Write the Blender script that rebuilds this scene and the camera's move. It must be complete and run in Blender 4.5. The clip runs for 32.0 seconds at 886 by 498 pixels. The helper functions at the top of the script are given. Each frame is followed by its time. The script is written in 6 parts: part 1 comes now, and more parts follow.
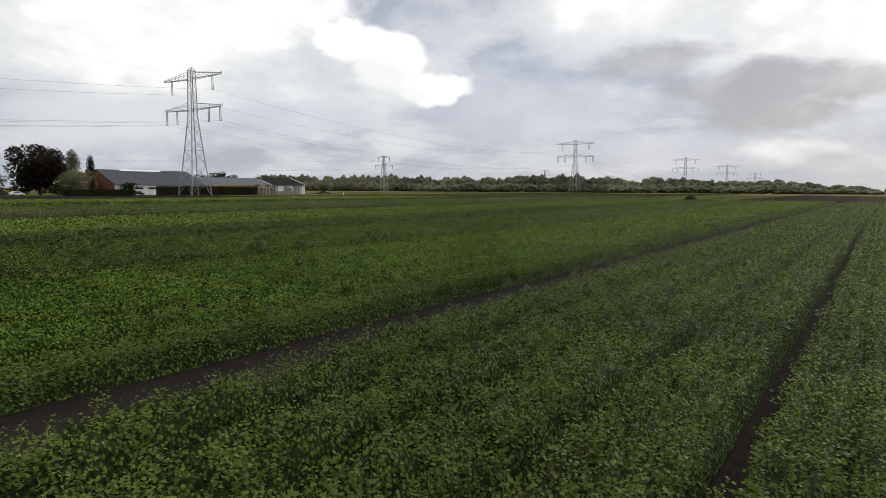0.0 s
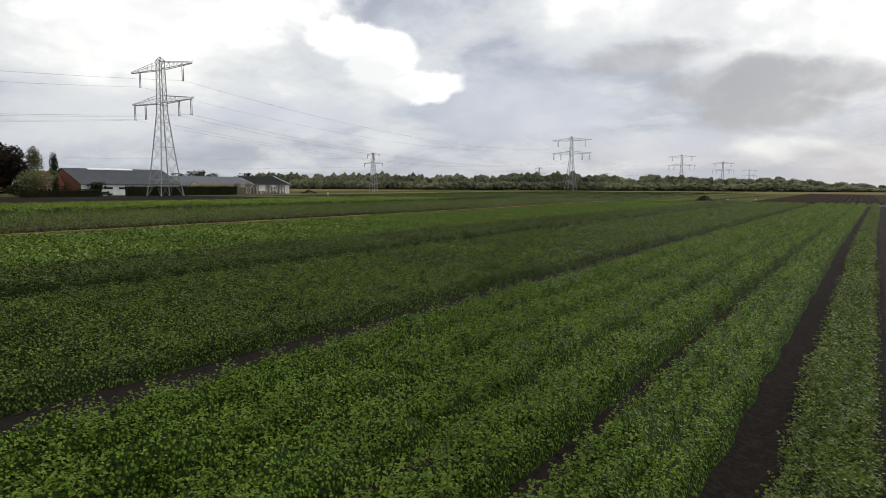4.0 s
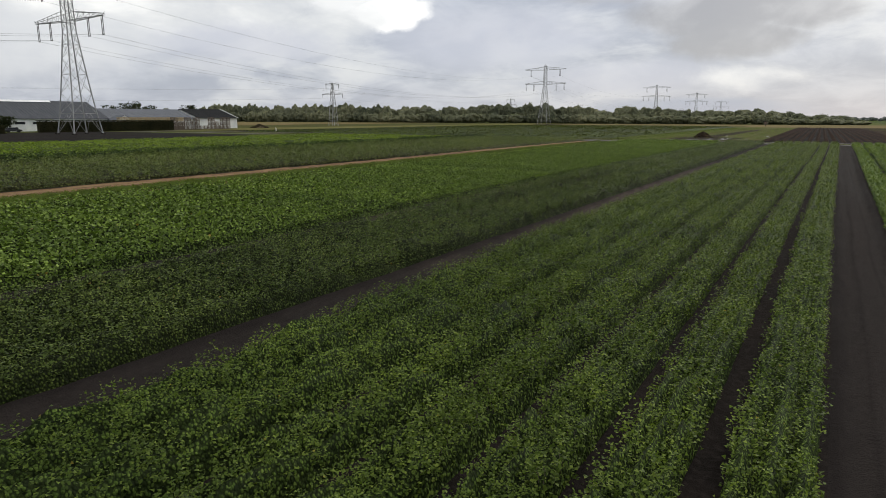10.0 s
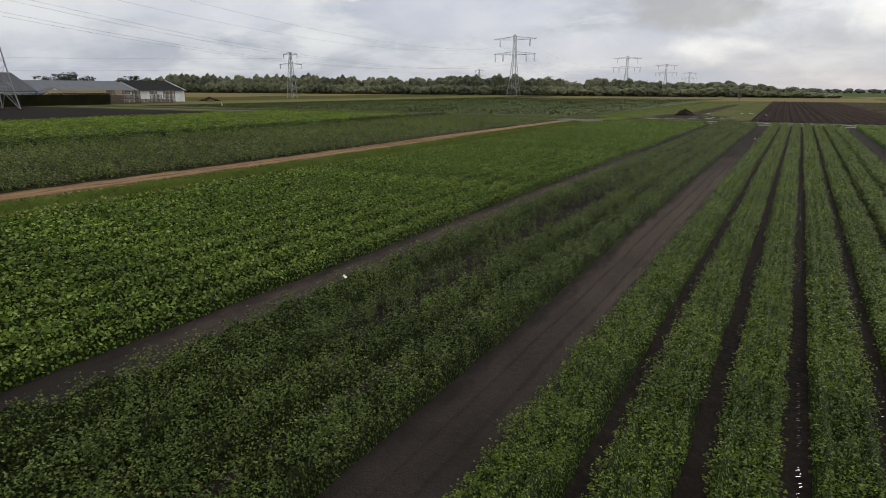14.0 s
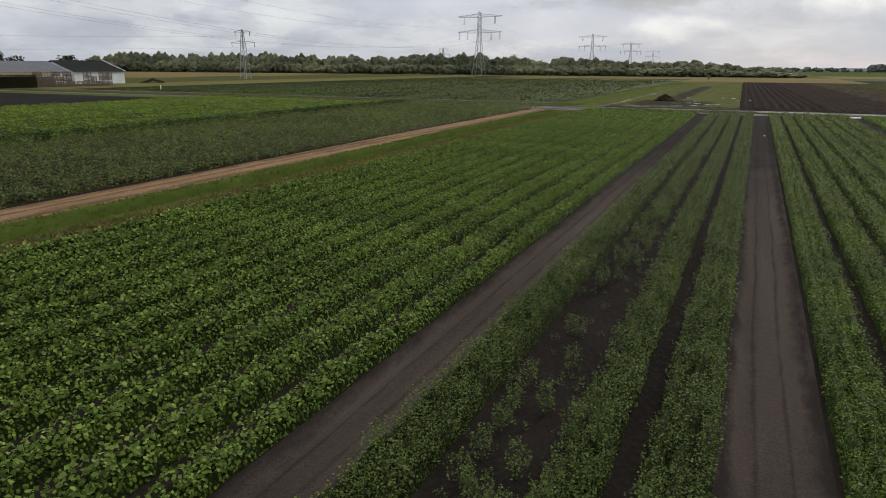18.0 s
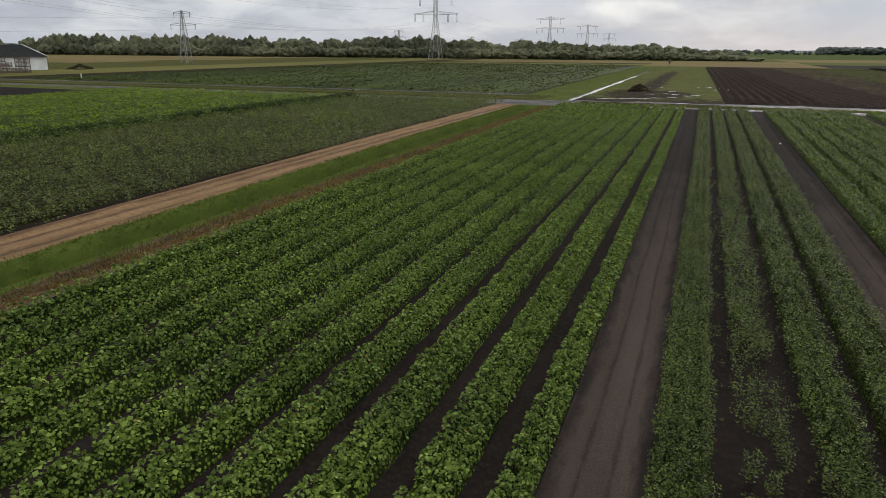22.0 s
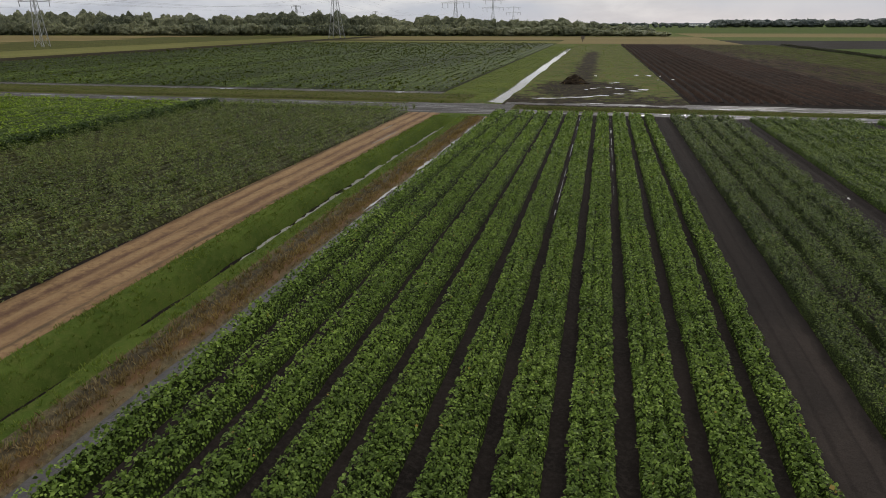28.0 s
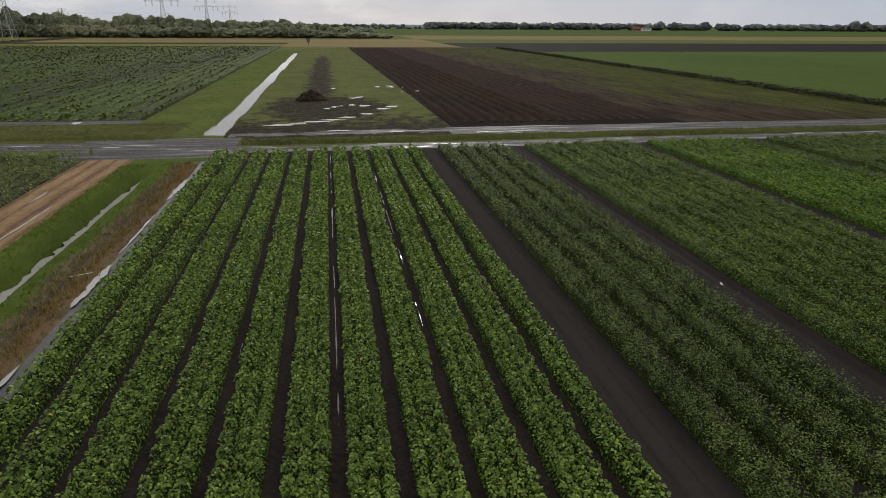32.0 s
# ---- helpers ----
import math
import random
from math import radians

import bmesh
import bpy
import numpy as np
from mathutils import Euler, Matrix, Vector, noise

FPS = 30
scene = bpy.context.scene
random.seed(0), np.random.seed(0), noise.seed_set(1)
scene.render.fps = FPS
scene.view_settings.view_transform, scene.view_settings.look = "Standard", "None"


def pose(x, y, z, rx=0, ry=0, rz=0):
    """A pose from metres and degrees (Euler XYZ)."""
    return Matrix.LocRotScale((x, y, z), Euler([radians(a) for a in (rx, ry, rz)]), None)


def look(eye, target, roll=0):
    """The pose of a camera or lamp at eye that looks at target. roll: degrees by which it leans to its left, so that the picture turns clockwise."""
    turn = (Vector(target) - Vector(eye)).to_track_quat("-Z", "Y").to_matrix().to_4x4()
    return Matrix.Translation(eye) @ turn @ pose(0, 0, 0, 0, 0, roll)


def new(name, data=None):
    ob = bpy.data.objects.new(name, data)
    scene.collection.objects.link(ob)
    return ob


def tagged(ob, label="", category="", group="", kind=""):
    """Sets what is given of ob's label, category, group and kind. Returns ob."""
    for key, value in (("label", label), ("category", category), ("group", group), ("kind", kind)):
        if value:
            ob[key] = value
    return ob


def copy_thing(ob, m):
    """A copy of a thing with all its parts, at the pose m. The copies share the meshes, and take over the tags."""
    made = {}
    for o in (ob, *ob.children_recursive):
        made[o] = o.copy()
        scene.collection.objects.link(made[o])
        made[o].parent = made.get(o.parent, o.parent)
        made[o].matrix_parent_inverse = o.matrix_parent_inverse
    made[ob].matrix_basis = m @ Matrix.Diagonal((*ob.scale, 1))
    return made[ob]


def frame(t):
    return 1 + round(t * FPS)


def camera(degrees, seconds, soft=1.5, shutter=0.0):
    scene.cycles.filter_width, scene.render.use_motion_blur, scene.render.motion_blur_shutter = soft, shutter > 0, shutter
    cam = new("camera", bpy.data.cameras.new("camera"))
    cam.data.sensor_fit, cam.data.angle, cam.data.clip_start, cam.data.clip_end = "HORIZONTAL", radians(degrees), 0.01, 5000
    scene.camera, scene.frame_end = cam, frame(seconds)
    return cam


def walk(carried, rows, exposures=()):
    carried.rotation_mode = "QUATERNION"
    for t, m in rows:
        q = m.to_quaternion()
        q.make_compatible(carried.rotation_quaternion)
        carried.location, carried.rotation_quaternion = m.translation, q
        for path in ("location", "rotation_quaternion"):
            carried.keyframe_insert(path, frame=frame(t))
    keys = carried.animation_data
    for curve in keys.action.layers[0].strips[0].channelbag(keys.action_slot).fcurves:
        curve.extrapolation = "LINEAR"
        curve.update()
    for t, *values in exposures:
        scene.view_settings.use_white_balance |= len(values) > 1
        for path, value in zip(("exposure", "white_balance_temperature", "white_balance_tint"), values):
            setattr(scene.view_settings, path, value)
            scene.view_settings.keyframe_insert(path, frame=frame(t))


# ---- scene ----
# ---- camera and its flight ----
cam = camera(69.83, 32.0, 0.5)
PATH = [
    (0, (43.773, -105.568, 2.812), (38.103, -97.385, 1.871), 0.24),
    (1, (41.420, -102.142, 2.913), (35.763, -93.950, 1.973), 0.27),
    (2, (39.136, -98.757, 3.088), (33.480, -90.565, 2.137), 0.25),
    (3, (36.867, -95.514, 3.313), (31.252, -87.296, 2.348), 0.17),
    (4, (34.893, -92.196, 3.541), (29.320, -83.952, 2.559), 0.13),
    (5, (33.305, -88.687, 3.768), (27.780, -80.418, 2.723), 0.16),
    (6, (31.314, -85.286, 3.964), (25.845, -77.010, 2.701), 0.21),
    (7, (29.112, -82.107, 4.085), (23.719, -73.826, 2.549), 0.19),
    (8, (27.180, -79.020, 4.155), (21.875, -70.719, 2.439), 0.19),
    (9, (25.484, -76.041, 4.206), (20.289, -67.706, 2.325), 0.16),
    (10, (23.884, -73.056, 4.306), (18.800, -64.685, 2.288), 0.07),
    (11, (22.331, -70.045, 4.517), (17.360, -61.633, 2.389), 0.15),
    (12, (21.011, -66.996, 4.784), (16.149, -58.549, 2.545), 0.12),
    (13, (19.838, -63.773, 5.081), (15.087, -55.293, 2.730), 0.17),
    (14, (18.634, -60.392, 5.397), (14.004, -51.874, 2.946), 0.21),
    (15, (17.371, -57.078, 5.706), (12.863, -48.524, 3.156), 0.29),
    (16, (15.999, -54.222, 5.958), (11.618, -45.630, 3.316), 0.32),
    (17, (14.659, -51.623, 6.193), (10.407, -42.986, 3.488), 0.22),
    (18, (13.384, -49.118, 6.378), (9.264, -40.435, 3.617), 0.23),
    (19, (12.078, -46.431, 6.589), (8.115, -37.695, 3.765), 0.23),
    (20, (10.844, -43.640, 6.810), (7.031, -34.856, 3.930), 0.17),
    (21, (9.662, -40.721, 7.019), (5.995, -31.897, 4.072), 0.18),
    (22, (8.464, -37.582, 7.275), (4.950, -28.716, 4.267), 0.24),
    (23, (7.232, -34.375, 7.526), (3.897, -25.462, 4.456), 0.24),
    (24, (6.047, -30.973, 7.749), (2.861, -22.024, 4.626), 0.16),
    (25, (4.883, -27.486, 7.986), (1.870, -18.497, 4.803), 0.09),
    (26, (3.697, -23.811, 8.272), (0.920, -14.773, 5.014), 0.01),
    (27, (2.584, -19.906, 8.601), (0.047, -10.818, 5.290), -0.08),
    (28, (1.540, -15.987, 8.895), (-0.677, -6.832, 5.538), -0.17),
    (29, (0.666, -12.043, 9.124), (-0.986, -2.771, 5.761), -0.22),
    (30, (-0.054, -7.979, 9.302), (-1.027, 1.387, 5.938), -0.15),
    (31, (-0.443, -3.924, 9.469), (-0.468, 5.497, 6.114), 0.06),
    (32, (0.000, -0.001, 9.613), (1.634, 9.281, 6.268), 0.41),
]
walk(cam, [(t, look(eye, target, roll)) for t, eye, target, roll in PATH])

# ---- sky and sun ----
SUN_BEARING, SUN_HEIGHT = 12, 30  # degrees to the right of +y, degrees above the horizon
world = bpy.data.worlds.new("overcast_sky")
scene.world = world
world.use_nodes = True
wn, wl = world.node_tree.nodes, world.node_tree.links
wn.clear()


def wnode(kind, **values):
    n = wn.new(kind)
    for key, value in values.items():
        if key.startswith("i_"):
            n.inputs[int(key[2:])].default_value = value
    return n


def wmath(op, a, b=None, clamp=False):
    n = wn.new("ShaderNodeMath")
    n.operation, n.use_clamp = op, clamp
    for k, v in ((0, a), (1, b)):
        if v is None:
            continue
        if isinstance(v, (int, float)):
            n.inputs[k].default_value = v
        else:
            wl.new(v, n.inputs[k])
    return n.outputs[0]


def wmix(factor, a, b):
    n = wn.new("ShaderNodeMix")
    n.data_type = "RGBA"
    for k, v in ((0, factor), (6, a), (7, b)):
        if isinstance(v, tuple):
            n.inputs[k].default_value = (*v, 1)
        else:
            wl.new(v, n.inputs[k])
    return n.outputs[2]


coord = wnode("ShaderNodeTexCoord").outputs["Generated"]
split = wnode("ShaderNodeSeparateXYZ")
wl.new(coord, split.inputs[0])
dx, dy, dz = split.outputs
up = wmath("MAXIMUM", dz, 0.0)
# clouds lie on a high layer: the bearing and height of the view give a place on it
lift = wmath("ADD", up, 0.30)
layer = wnode("ShaderNodeCombineXYZ")
wl.new(wmath("DIVIDE", dx, lift), layer.inputs[0])
wl.new(wmath("DIVIDE", dy, lift), layer.inputs[1])


def cloud_noise(scale, detail, shift, rough=0.55, warp=0.4):
    m = wnode("ShaderNodeMapping")
    m.inputs[1].default_value = shift
    wl.new(layer.outputs[0], m.inputs[0])
    n = wnode("ShaderNodeTexNoise")
    n.inputs["Scale"].default_value, n.inputs["Detail"].default_value = scale, detail
    n.inputs["Roughness"].default_value, n.inputs["Distortion"].default_value = rough, warp
    wl.new(m.outputs[0], n.inputs["Vector"])
    return n.outputs[0]


def ramp(value, low, high):
    n = wnode("ShaderNodeMapRange")
    n.interpolation_type = "SMOOTHSTEP"
    n.inputs[1].default_value, n.inputs[2].default_value = low, high
    wl.new(value, n.inputs[0])
    return n.outputs[0]


def bank(bearing, height, wide, tall):
    """A soft cloud bank round a bearing (degrees left of +y) and a height."""
    b, h = radians(bearing), radians(height)
    side = wmath("ADD", wmath("MULTIPLY", dx, math.cos(b)), wmath("MULTIPLY", dy, math.sin(b)))
    ahead = wmath("ADD", wmath("MULTIPLY", dx, -math.sin(b)), wmath("MULTIPLY", dy, math.cos(b)))
    u = wmath("DIVIDE", side, math.sin(radians(wide)))
    v = wmath("DIVIDE", wmath("SUBTRACT", dz, math.sin(h)), math.sin(radians(tall)))
    r = wmath("ADD", wmath("MULTIPLY", u, u), wmath("MULTIPLY", v, v))
    return wmath("MULTIPLY", wmath("POWER", 2.718, wmath("MULTIPLY", r, -1.0)), ramp(ahead, 0.0, 0.3))


big = cloud_noise(1.15, 10, (3.1, 1.7, 0.0), 0.52, 0.25)
small = cloud_noise(3.4, 10, (0.4, 5.2, 2.0), 0.6, 0.3)
puff = wmath("ADD", wmath("MULTIPLY", big, 0.72), wmath("MULTIPLY", small, 0.28))
light = wmath("ADD", puff, wmath("MULTIPLY", up, 0.30))
light = wmath("ADD", light, wmath("MULTIPLY", bank(53, 13, 20, 5.5), 0.1))
light = wmath("ADD", light, wmath("MULTIPLY", bank(38.5, 9.5, 5.5, 2.6), 0.08))
light = wmath("ADD", light, wmath("MULTIPLY", bank(20, 15.5, 10, 3.2), 0.2))
light = wmath("ADD", light, wmath("MULTIPLY", bank(-3, 12, 8, 6), 0.2))
light = wmath("SUBTRACT", light, wmath("MULTIPLY", bank(8, 7.4, 10, 2.6), 0.1))
light = wmath("SUBTRACT", light, wmath("MULTIPLY", bank(27, 6.0, 9, 3.6), 0.1))
light = wmath("SUBTRACT", light, wmath("MULTIPLY", bank(-36, 4.0, 26, 9), 0.6))
grey = wmix(ramp(small, 0.32, 0.68), (0.435, 0.465, 0.545), (0.635, 0.66, 0.725))
bright = wmix(ramp(light, 0.60, 0.78), (0.80, 0.81, 0.82), (1.2, 1.19, 1.14))
cloud = wmix(ramp(light, 0.47, 0.64), grey, bright)
# nearer heaped clouds with firm, billowing edges
turned = wnode("ShaderNodeMapping")
turned.inputs[3].default_value = (1, 1, 1.5)
wl.new(coord, turned.inputs[0])
lumps = wnode("ShaderNodeTexNoise")
lumps.inputs["Scale"].default_value, lumps.inputs["Detail"].default_value = 8.5, 10
lumps.inputs["Roughness"].default_value, lumps.inputs["Distortion"].default_value = 0.56, 0.25
wl.new(turned.outputs[0], lumps.inputs["Vector"])
lumpy = lumps.outputs[0]


def heap_cloud(under, spots, tone, other, firm, share, ragged=0.9):
    """Lay cloud of two tones over the sky round the given banks."""
    body = None
    for spot in spots:
        one = bank(*spot)
        body = one if body is None else wmath("MAXIMUM", body, one)
    edge = ramp(wmath("ADD", body, wmath("MULTIPLY", wmath("SUBTRACT", lumpy, 0.5), ragged)), 0.42, 0.42 + firm)
    edge = wmath("MULTIPLY", edge, ramp(body, 0.1, 0.36))
    return wmix(wmath("MULTIPLY", edge, share), under, wmix(ramp(lumpy, 0.36, 0.62), other, tone))


# lavender-grey veil in the middle, white heaps above, a dark shelf in front of the sun, blue-grey low in the north-east
cloud = heap_cloud(cloud, ((27, 6.5, 13, 4.0), (48, 6.0, 11, 2.6), (16, 3.4, 11, 2.0)), (0.60, 0.62, 0.71), (0.67, 0.68, 0.75), 0.5, 0.75, 0.7)
cloud = heap_cloud(cloud, ((63, 5.0, 13, 4.0), (51, 4.2, 6, 1.2)), (0.80, 0.81, 0.83), (0.72, 0.73, 0.77), 0.6, 0.8, 0.7)
cloud = heap_cloud(cloud, ((55, 16.0, 13, 5.4), (64, 15.5, 8, 4.6), (48, 16.5, 8, 3.8), (60, 11.5, 6, 2.2)), (1.22, 1.21, 1.17), (1.0, 0.995, 0.98), 0.35, 0.97, 1.0)
cloud = heap_cloud(cloud, ((21.5, 16.0, 6.2, 4.6), (2.5, 13.8, 9, 4.2), (-9, 11.5, 8, 7.0)), (1.2, 1.19, 1.14), (0.9, 0.9, 0.9), 0.4, 0.95, 1.1)
cloud = heap_cloud(cloud, ((-4.5, 6.2, 5.0, 3.0), (6.0, 3.0, 5.0, 1.4)), (1.1, 1.09, 1.05), (0.84, 0.85, 0.87), 0.6, 0.6, 1.8)
cloud = heap_cloud(cloud, ((40.2, 10.6, 4.2, 3.2), (36.6, 8.6, 4.4, 1.7), (42.5, 12.2, 3.6, 2.4)), (1.24, 1.23, 1.2), (1.0, 1.0, 0.99), 0.25, 0.97, 1.3)
cloud = heap_cloud(cloud, ((9.5, 8.2, 8.5, 2.6), (3.0, 8.2, 6, 2.0), (17, 10.6, 7, 1.9), (7.5, 6.2, 6.0, 1.9)), (0.40, 0.40, 0.425), (0.55, 0.55, 0.57), 0.4, 0.92, 1.2)
cloud = heap_cloud(cloud, ((-34, 1.5, 28, 6.0), (-14, 2.0, 13, 2.6), (10, 0.8, 12, 1.2)), (0.36, 0.43, 0.56), (0.43, 0.49, 0.60), 0.4, 0.97, 0.4)
haze = wmath("POWER", wmath("SUBTRACT", 1.0, up, True), 26.0)
cloud = wmix(wmath("MULTIPLY", haze, 0.5), cloud, (0.49, 0.53, 0.62))
sky = wn.new("ShaderNodeTexSky")
sky.sky_type, sky.sun_disc = "NISHITA", False
sky.sun_elevation, sky.sun_rotation = radians(SUN_HEIGHT), radians(SUN_BEARING)
blue = wnode("ShaderNodeVectorMath")
blue.operation = "SCALE"
blue.inputs[3].default_value = 0.1
wl.new(sky.outputs[0], blue.inputs[0])
back = wn.new("ShaderNodeBackground")
wl.new(wmix(wmath("ADD", 0.9, 0.0), blue.outputs[0], cloud), back.inputs[0])
back.inputs[1].default_value = 1.0
wl.new(back.outputs[0], wn.new("ShaderNodeOutputWorld").inputs[0])

lamp = bpy.data.lights.new("sun", "SUN")
lamp.energy, lamp.angle, lamp.color = 1.4, radians(15), (1.0, 0.96, 0.9)
b, h = radians(SUN_BEARING), radians(SUN_HEIGHT)
sun = new("sun", lamp)
sun.matrix_world = look((200 * math.sin(b) * math.cos(h), 200 * math.cos(b) * math.cos(h), 200 * math.sin(h)), (0, 0, 0))

# ---- materials ----
class Paint:
    """A node material under construction."""

    def __init__(self, name, rough=0.8, metal=0.0, spec=0.35):
        self.m = bpy.data.materials.new(name)
        self.m.use_nodes = True
        self.n, self.l = self.m.node_tree.nodes, self.m.node_tree.links
        self.bsdf = self.n["Principled BSDF"]
        self.bsdf.inputs["Roughness"].default_value = rough
        self.bsdf.inputs["Metallic"].default_value = metal
        self.bsdf.inputs["Specular IOR Level"].default_value = spec
        self.where = self.n.new("ShaderNodeTexCoord").outputs["Object"]

    def noise(self, scale, detail=4, stretch=(1, 1, 1), rough=0.6):
        m = self.n.new("ShaderNodeMapping")
        m.inputs[3].default_value = stretch
        self.l.new(self.where, m.inputs[0])
        n = self.n.new("ShaderNodeTexNoise")
        n.inputs["Scale"].default_value, n.inputs["Detail"].default_value = scale, detail
        n.inputs["Roughness"].default_value = rough
        self.l.new(m.outputs[0], n.inputs["Vector"])
        return n.outputs[0]

    def step(self, value, low, high, to_low=0.0, to_high=1.0):
        n = self.n.new("ShaderNodeMapRange")
        for k, v in zip((1, 2, 3, 4), (low, high, to_low, to_high)):
            n.inputs[k].default_value = v
        self.l.new(value, n.inputs[0])
        return n.outputs[0]

    def mix(self, factor, a, b, kind="MIX"):
        n = self.n.new("ShaderNodeMix")
        n.data_type, n.blend_type = "RGBA", kind
        for k, v in ((0, factor), (6, a), (7, b)):
            if isinstance(v, tuple):
                n.inputs[k].default_value = (*v, 1)
            elif isinstance(v, (int, float)):
                n.inputs[k].default_value = v
            else:
                self.l.new(v, n.inputs[k])
        return n.outputs[2]

    def lines(self, places, wide, sway=0.05, rate=0.12):
        """1 in the middle of straight lines at the given x, falling to 0 at the width: wheel marks and the like."""
        split = self.n.new("ShaderNodeSeparateXYZ")
        self.l.new(self.where, split.inputs[0])
        drift = self.step(self.noise(rate, 2, (0.2, 1, 1)), 0.3, 0.7, -sway, sway)
        best = None
        for x in places:
            gap = self.sum("ABSOLUTE", self.sum("ADD", self.sum("SUBTRACT", split.outputs[0], x), drift))
            best = gap if best is None else self.sum("MINIMUM", best, gap)
        return self.step(self.sum("ADD", best, self.step(self.noise(2.2, 6, (1, 0.35, 1), 0.7), 0.3, 0.7, -wide * 0.7, wide * 0.7)), 0.0, wide, 1.0, 0.0)

    def sum(self, op, a, b=None):
        n = self.n.new("ShaderNodeMath")
        n.operation = op
        for k, v in ((0, a), (1, b)):
            if isinstance(v, (int, float)):
                n.inputs[k].default_value = v
            elif v is not None:
                self.l.new(v, n.inputs[k])
        return n.outputs[0]

    def cells(self, scale, stretch=(1, 1, 1)):
        """Small closed cells: (random tone of each, distance from its middle)."""
        m = self.n.new("ShaderNodeMapping")
        m.inputs[3].default_value = stretch
        self.l.new(self.where, m.inputs[0])
        v = self.n.new("ShaderNodeTexVoronoi")
        v.inputs["Scale"].default_value = scale
        self.l.new(m.outputs[0], v.inputs["Vector"])
        s = self.n.new("ShaderNodeSeparateColor")
        self.l.new(v.outputs["Color"], s.inputs[0])
        return s.outputs[0], v.outputs["Distance"]

    def island(self):
        return self.n.new("ShaderNodeNewGeometry").outputs["Random Per Island"]

    def each(self):
        return self.n.new("ShaderNodeObjectInfo").outputs["Random"]

    def colour(self, c):
        if isinstance(c, tuple):
            self.bsdf.inputs["Base Color"].default_value = (*c, 1)
        else:
            self.l.new(c, self.bsdf.inputs["Base Color"])
        return self

    def gloss(self, value):
        self.l.new(value, self.bsdf.inputs["Roughness"])
        return self

    def bump(self, value, strength=0.5, far=0.05):
        n = self.n.new("ShaderNodeBump")
        n.inputs["Strength"].default_value, n.inputs["Distance"].default_value = strength, far
        self.l.new(value, n.inputs["Height"])
        self.l.new(n.outputs[0], self.bsdf.inputs["Normal"])
        return self

    def thin(self, colour, share):
        """Light shines through, as through a leaf."""
        t = self.n.new("ShaderNodeBsdfTranslucent")
        if isinstance(colour, tuple):
            t.inputs[0].default_value = (*colour, 1)
        else:
            self.l.new(colour, t.inputs[0])
        m = self.n.new("ShaderNodeMixShader")
        m.inputs[0].default_value = share
        self.l.new(self.bsdf.outputs[0], m.inputs[1])
        self.l.new(t.outputs[0], m.inputs[2])
        self.l.new(m.outputs[0], self.n["Material Output"].inputs[0])
        return self


def earth(name, dark, lit, third, coarse=0.35, fine=9.0, rough=(0.75, 0.95), bump=0.6, stretch=(1, 1, 1), spec=0.012, marks=None):
    """Ground of three tones: broad patches, mid clods, fine crumbs."""
    p = Paint(name, 0.9, 0, spec)
    a, c, d = p.noise(coarse, 5, stretch), p.noise(fine, 6), p.noise(fine * 6, 3)
    base = p.mix(p.step(a, 0.38, 0.64), dark, lit)
    base = p.mix(p.step(c, 0.45, 0.75), base, third)
    base = p.mix(p.step(d, 0.3, 0.7, 0.0, 0.45), base, tuple(v * 0.45 for v in dark))
    for places, wide, tone, much in marks or ():
        base = p.mix(p.step(p.lines(places, wide), 0.0, 1.0, 0.0, much), base, tone)
    return p.colour(base).gloss(p.step(a, 0.35, 0.65, *rough)).bump(p.mix(0.4, c, d), bump, 0.06).m


def leafy(name, tones, share=0.18, rough=0.5, broad=0.25, dry=None):
    """Leaves: each takes its own tone, and whole stretches drift together."""
    p = Paint(name, rough, 0, 0.06)
    own = p.island()
    c = p.mix(p.step(own, 0.0, 0.55), tones[0], tones[1])
    c = p.mix(p.step(own, 0.65, 1.0, 0.0, 0.75), c, tones[2])
    if dry:
        c = p.mix(p.step(own, 0.9965, 0.998), c, dry)
    drift = p.mix(p.step(p.noise(broad, 3), 0.35, 0.65), (0.72, 0.74, 0.72), (1.12, 1.1, 1.0))
    c = p.mix(1.0, c, drift, "MULTIPLY")
    return p.colour(c).thin(p.mix(1.0, c, (1.3, 1.45, 0.6), "MULTIPLY"), share).m


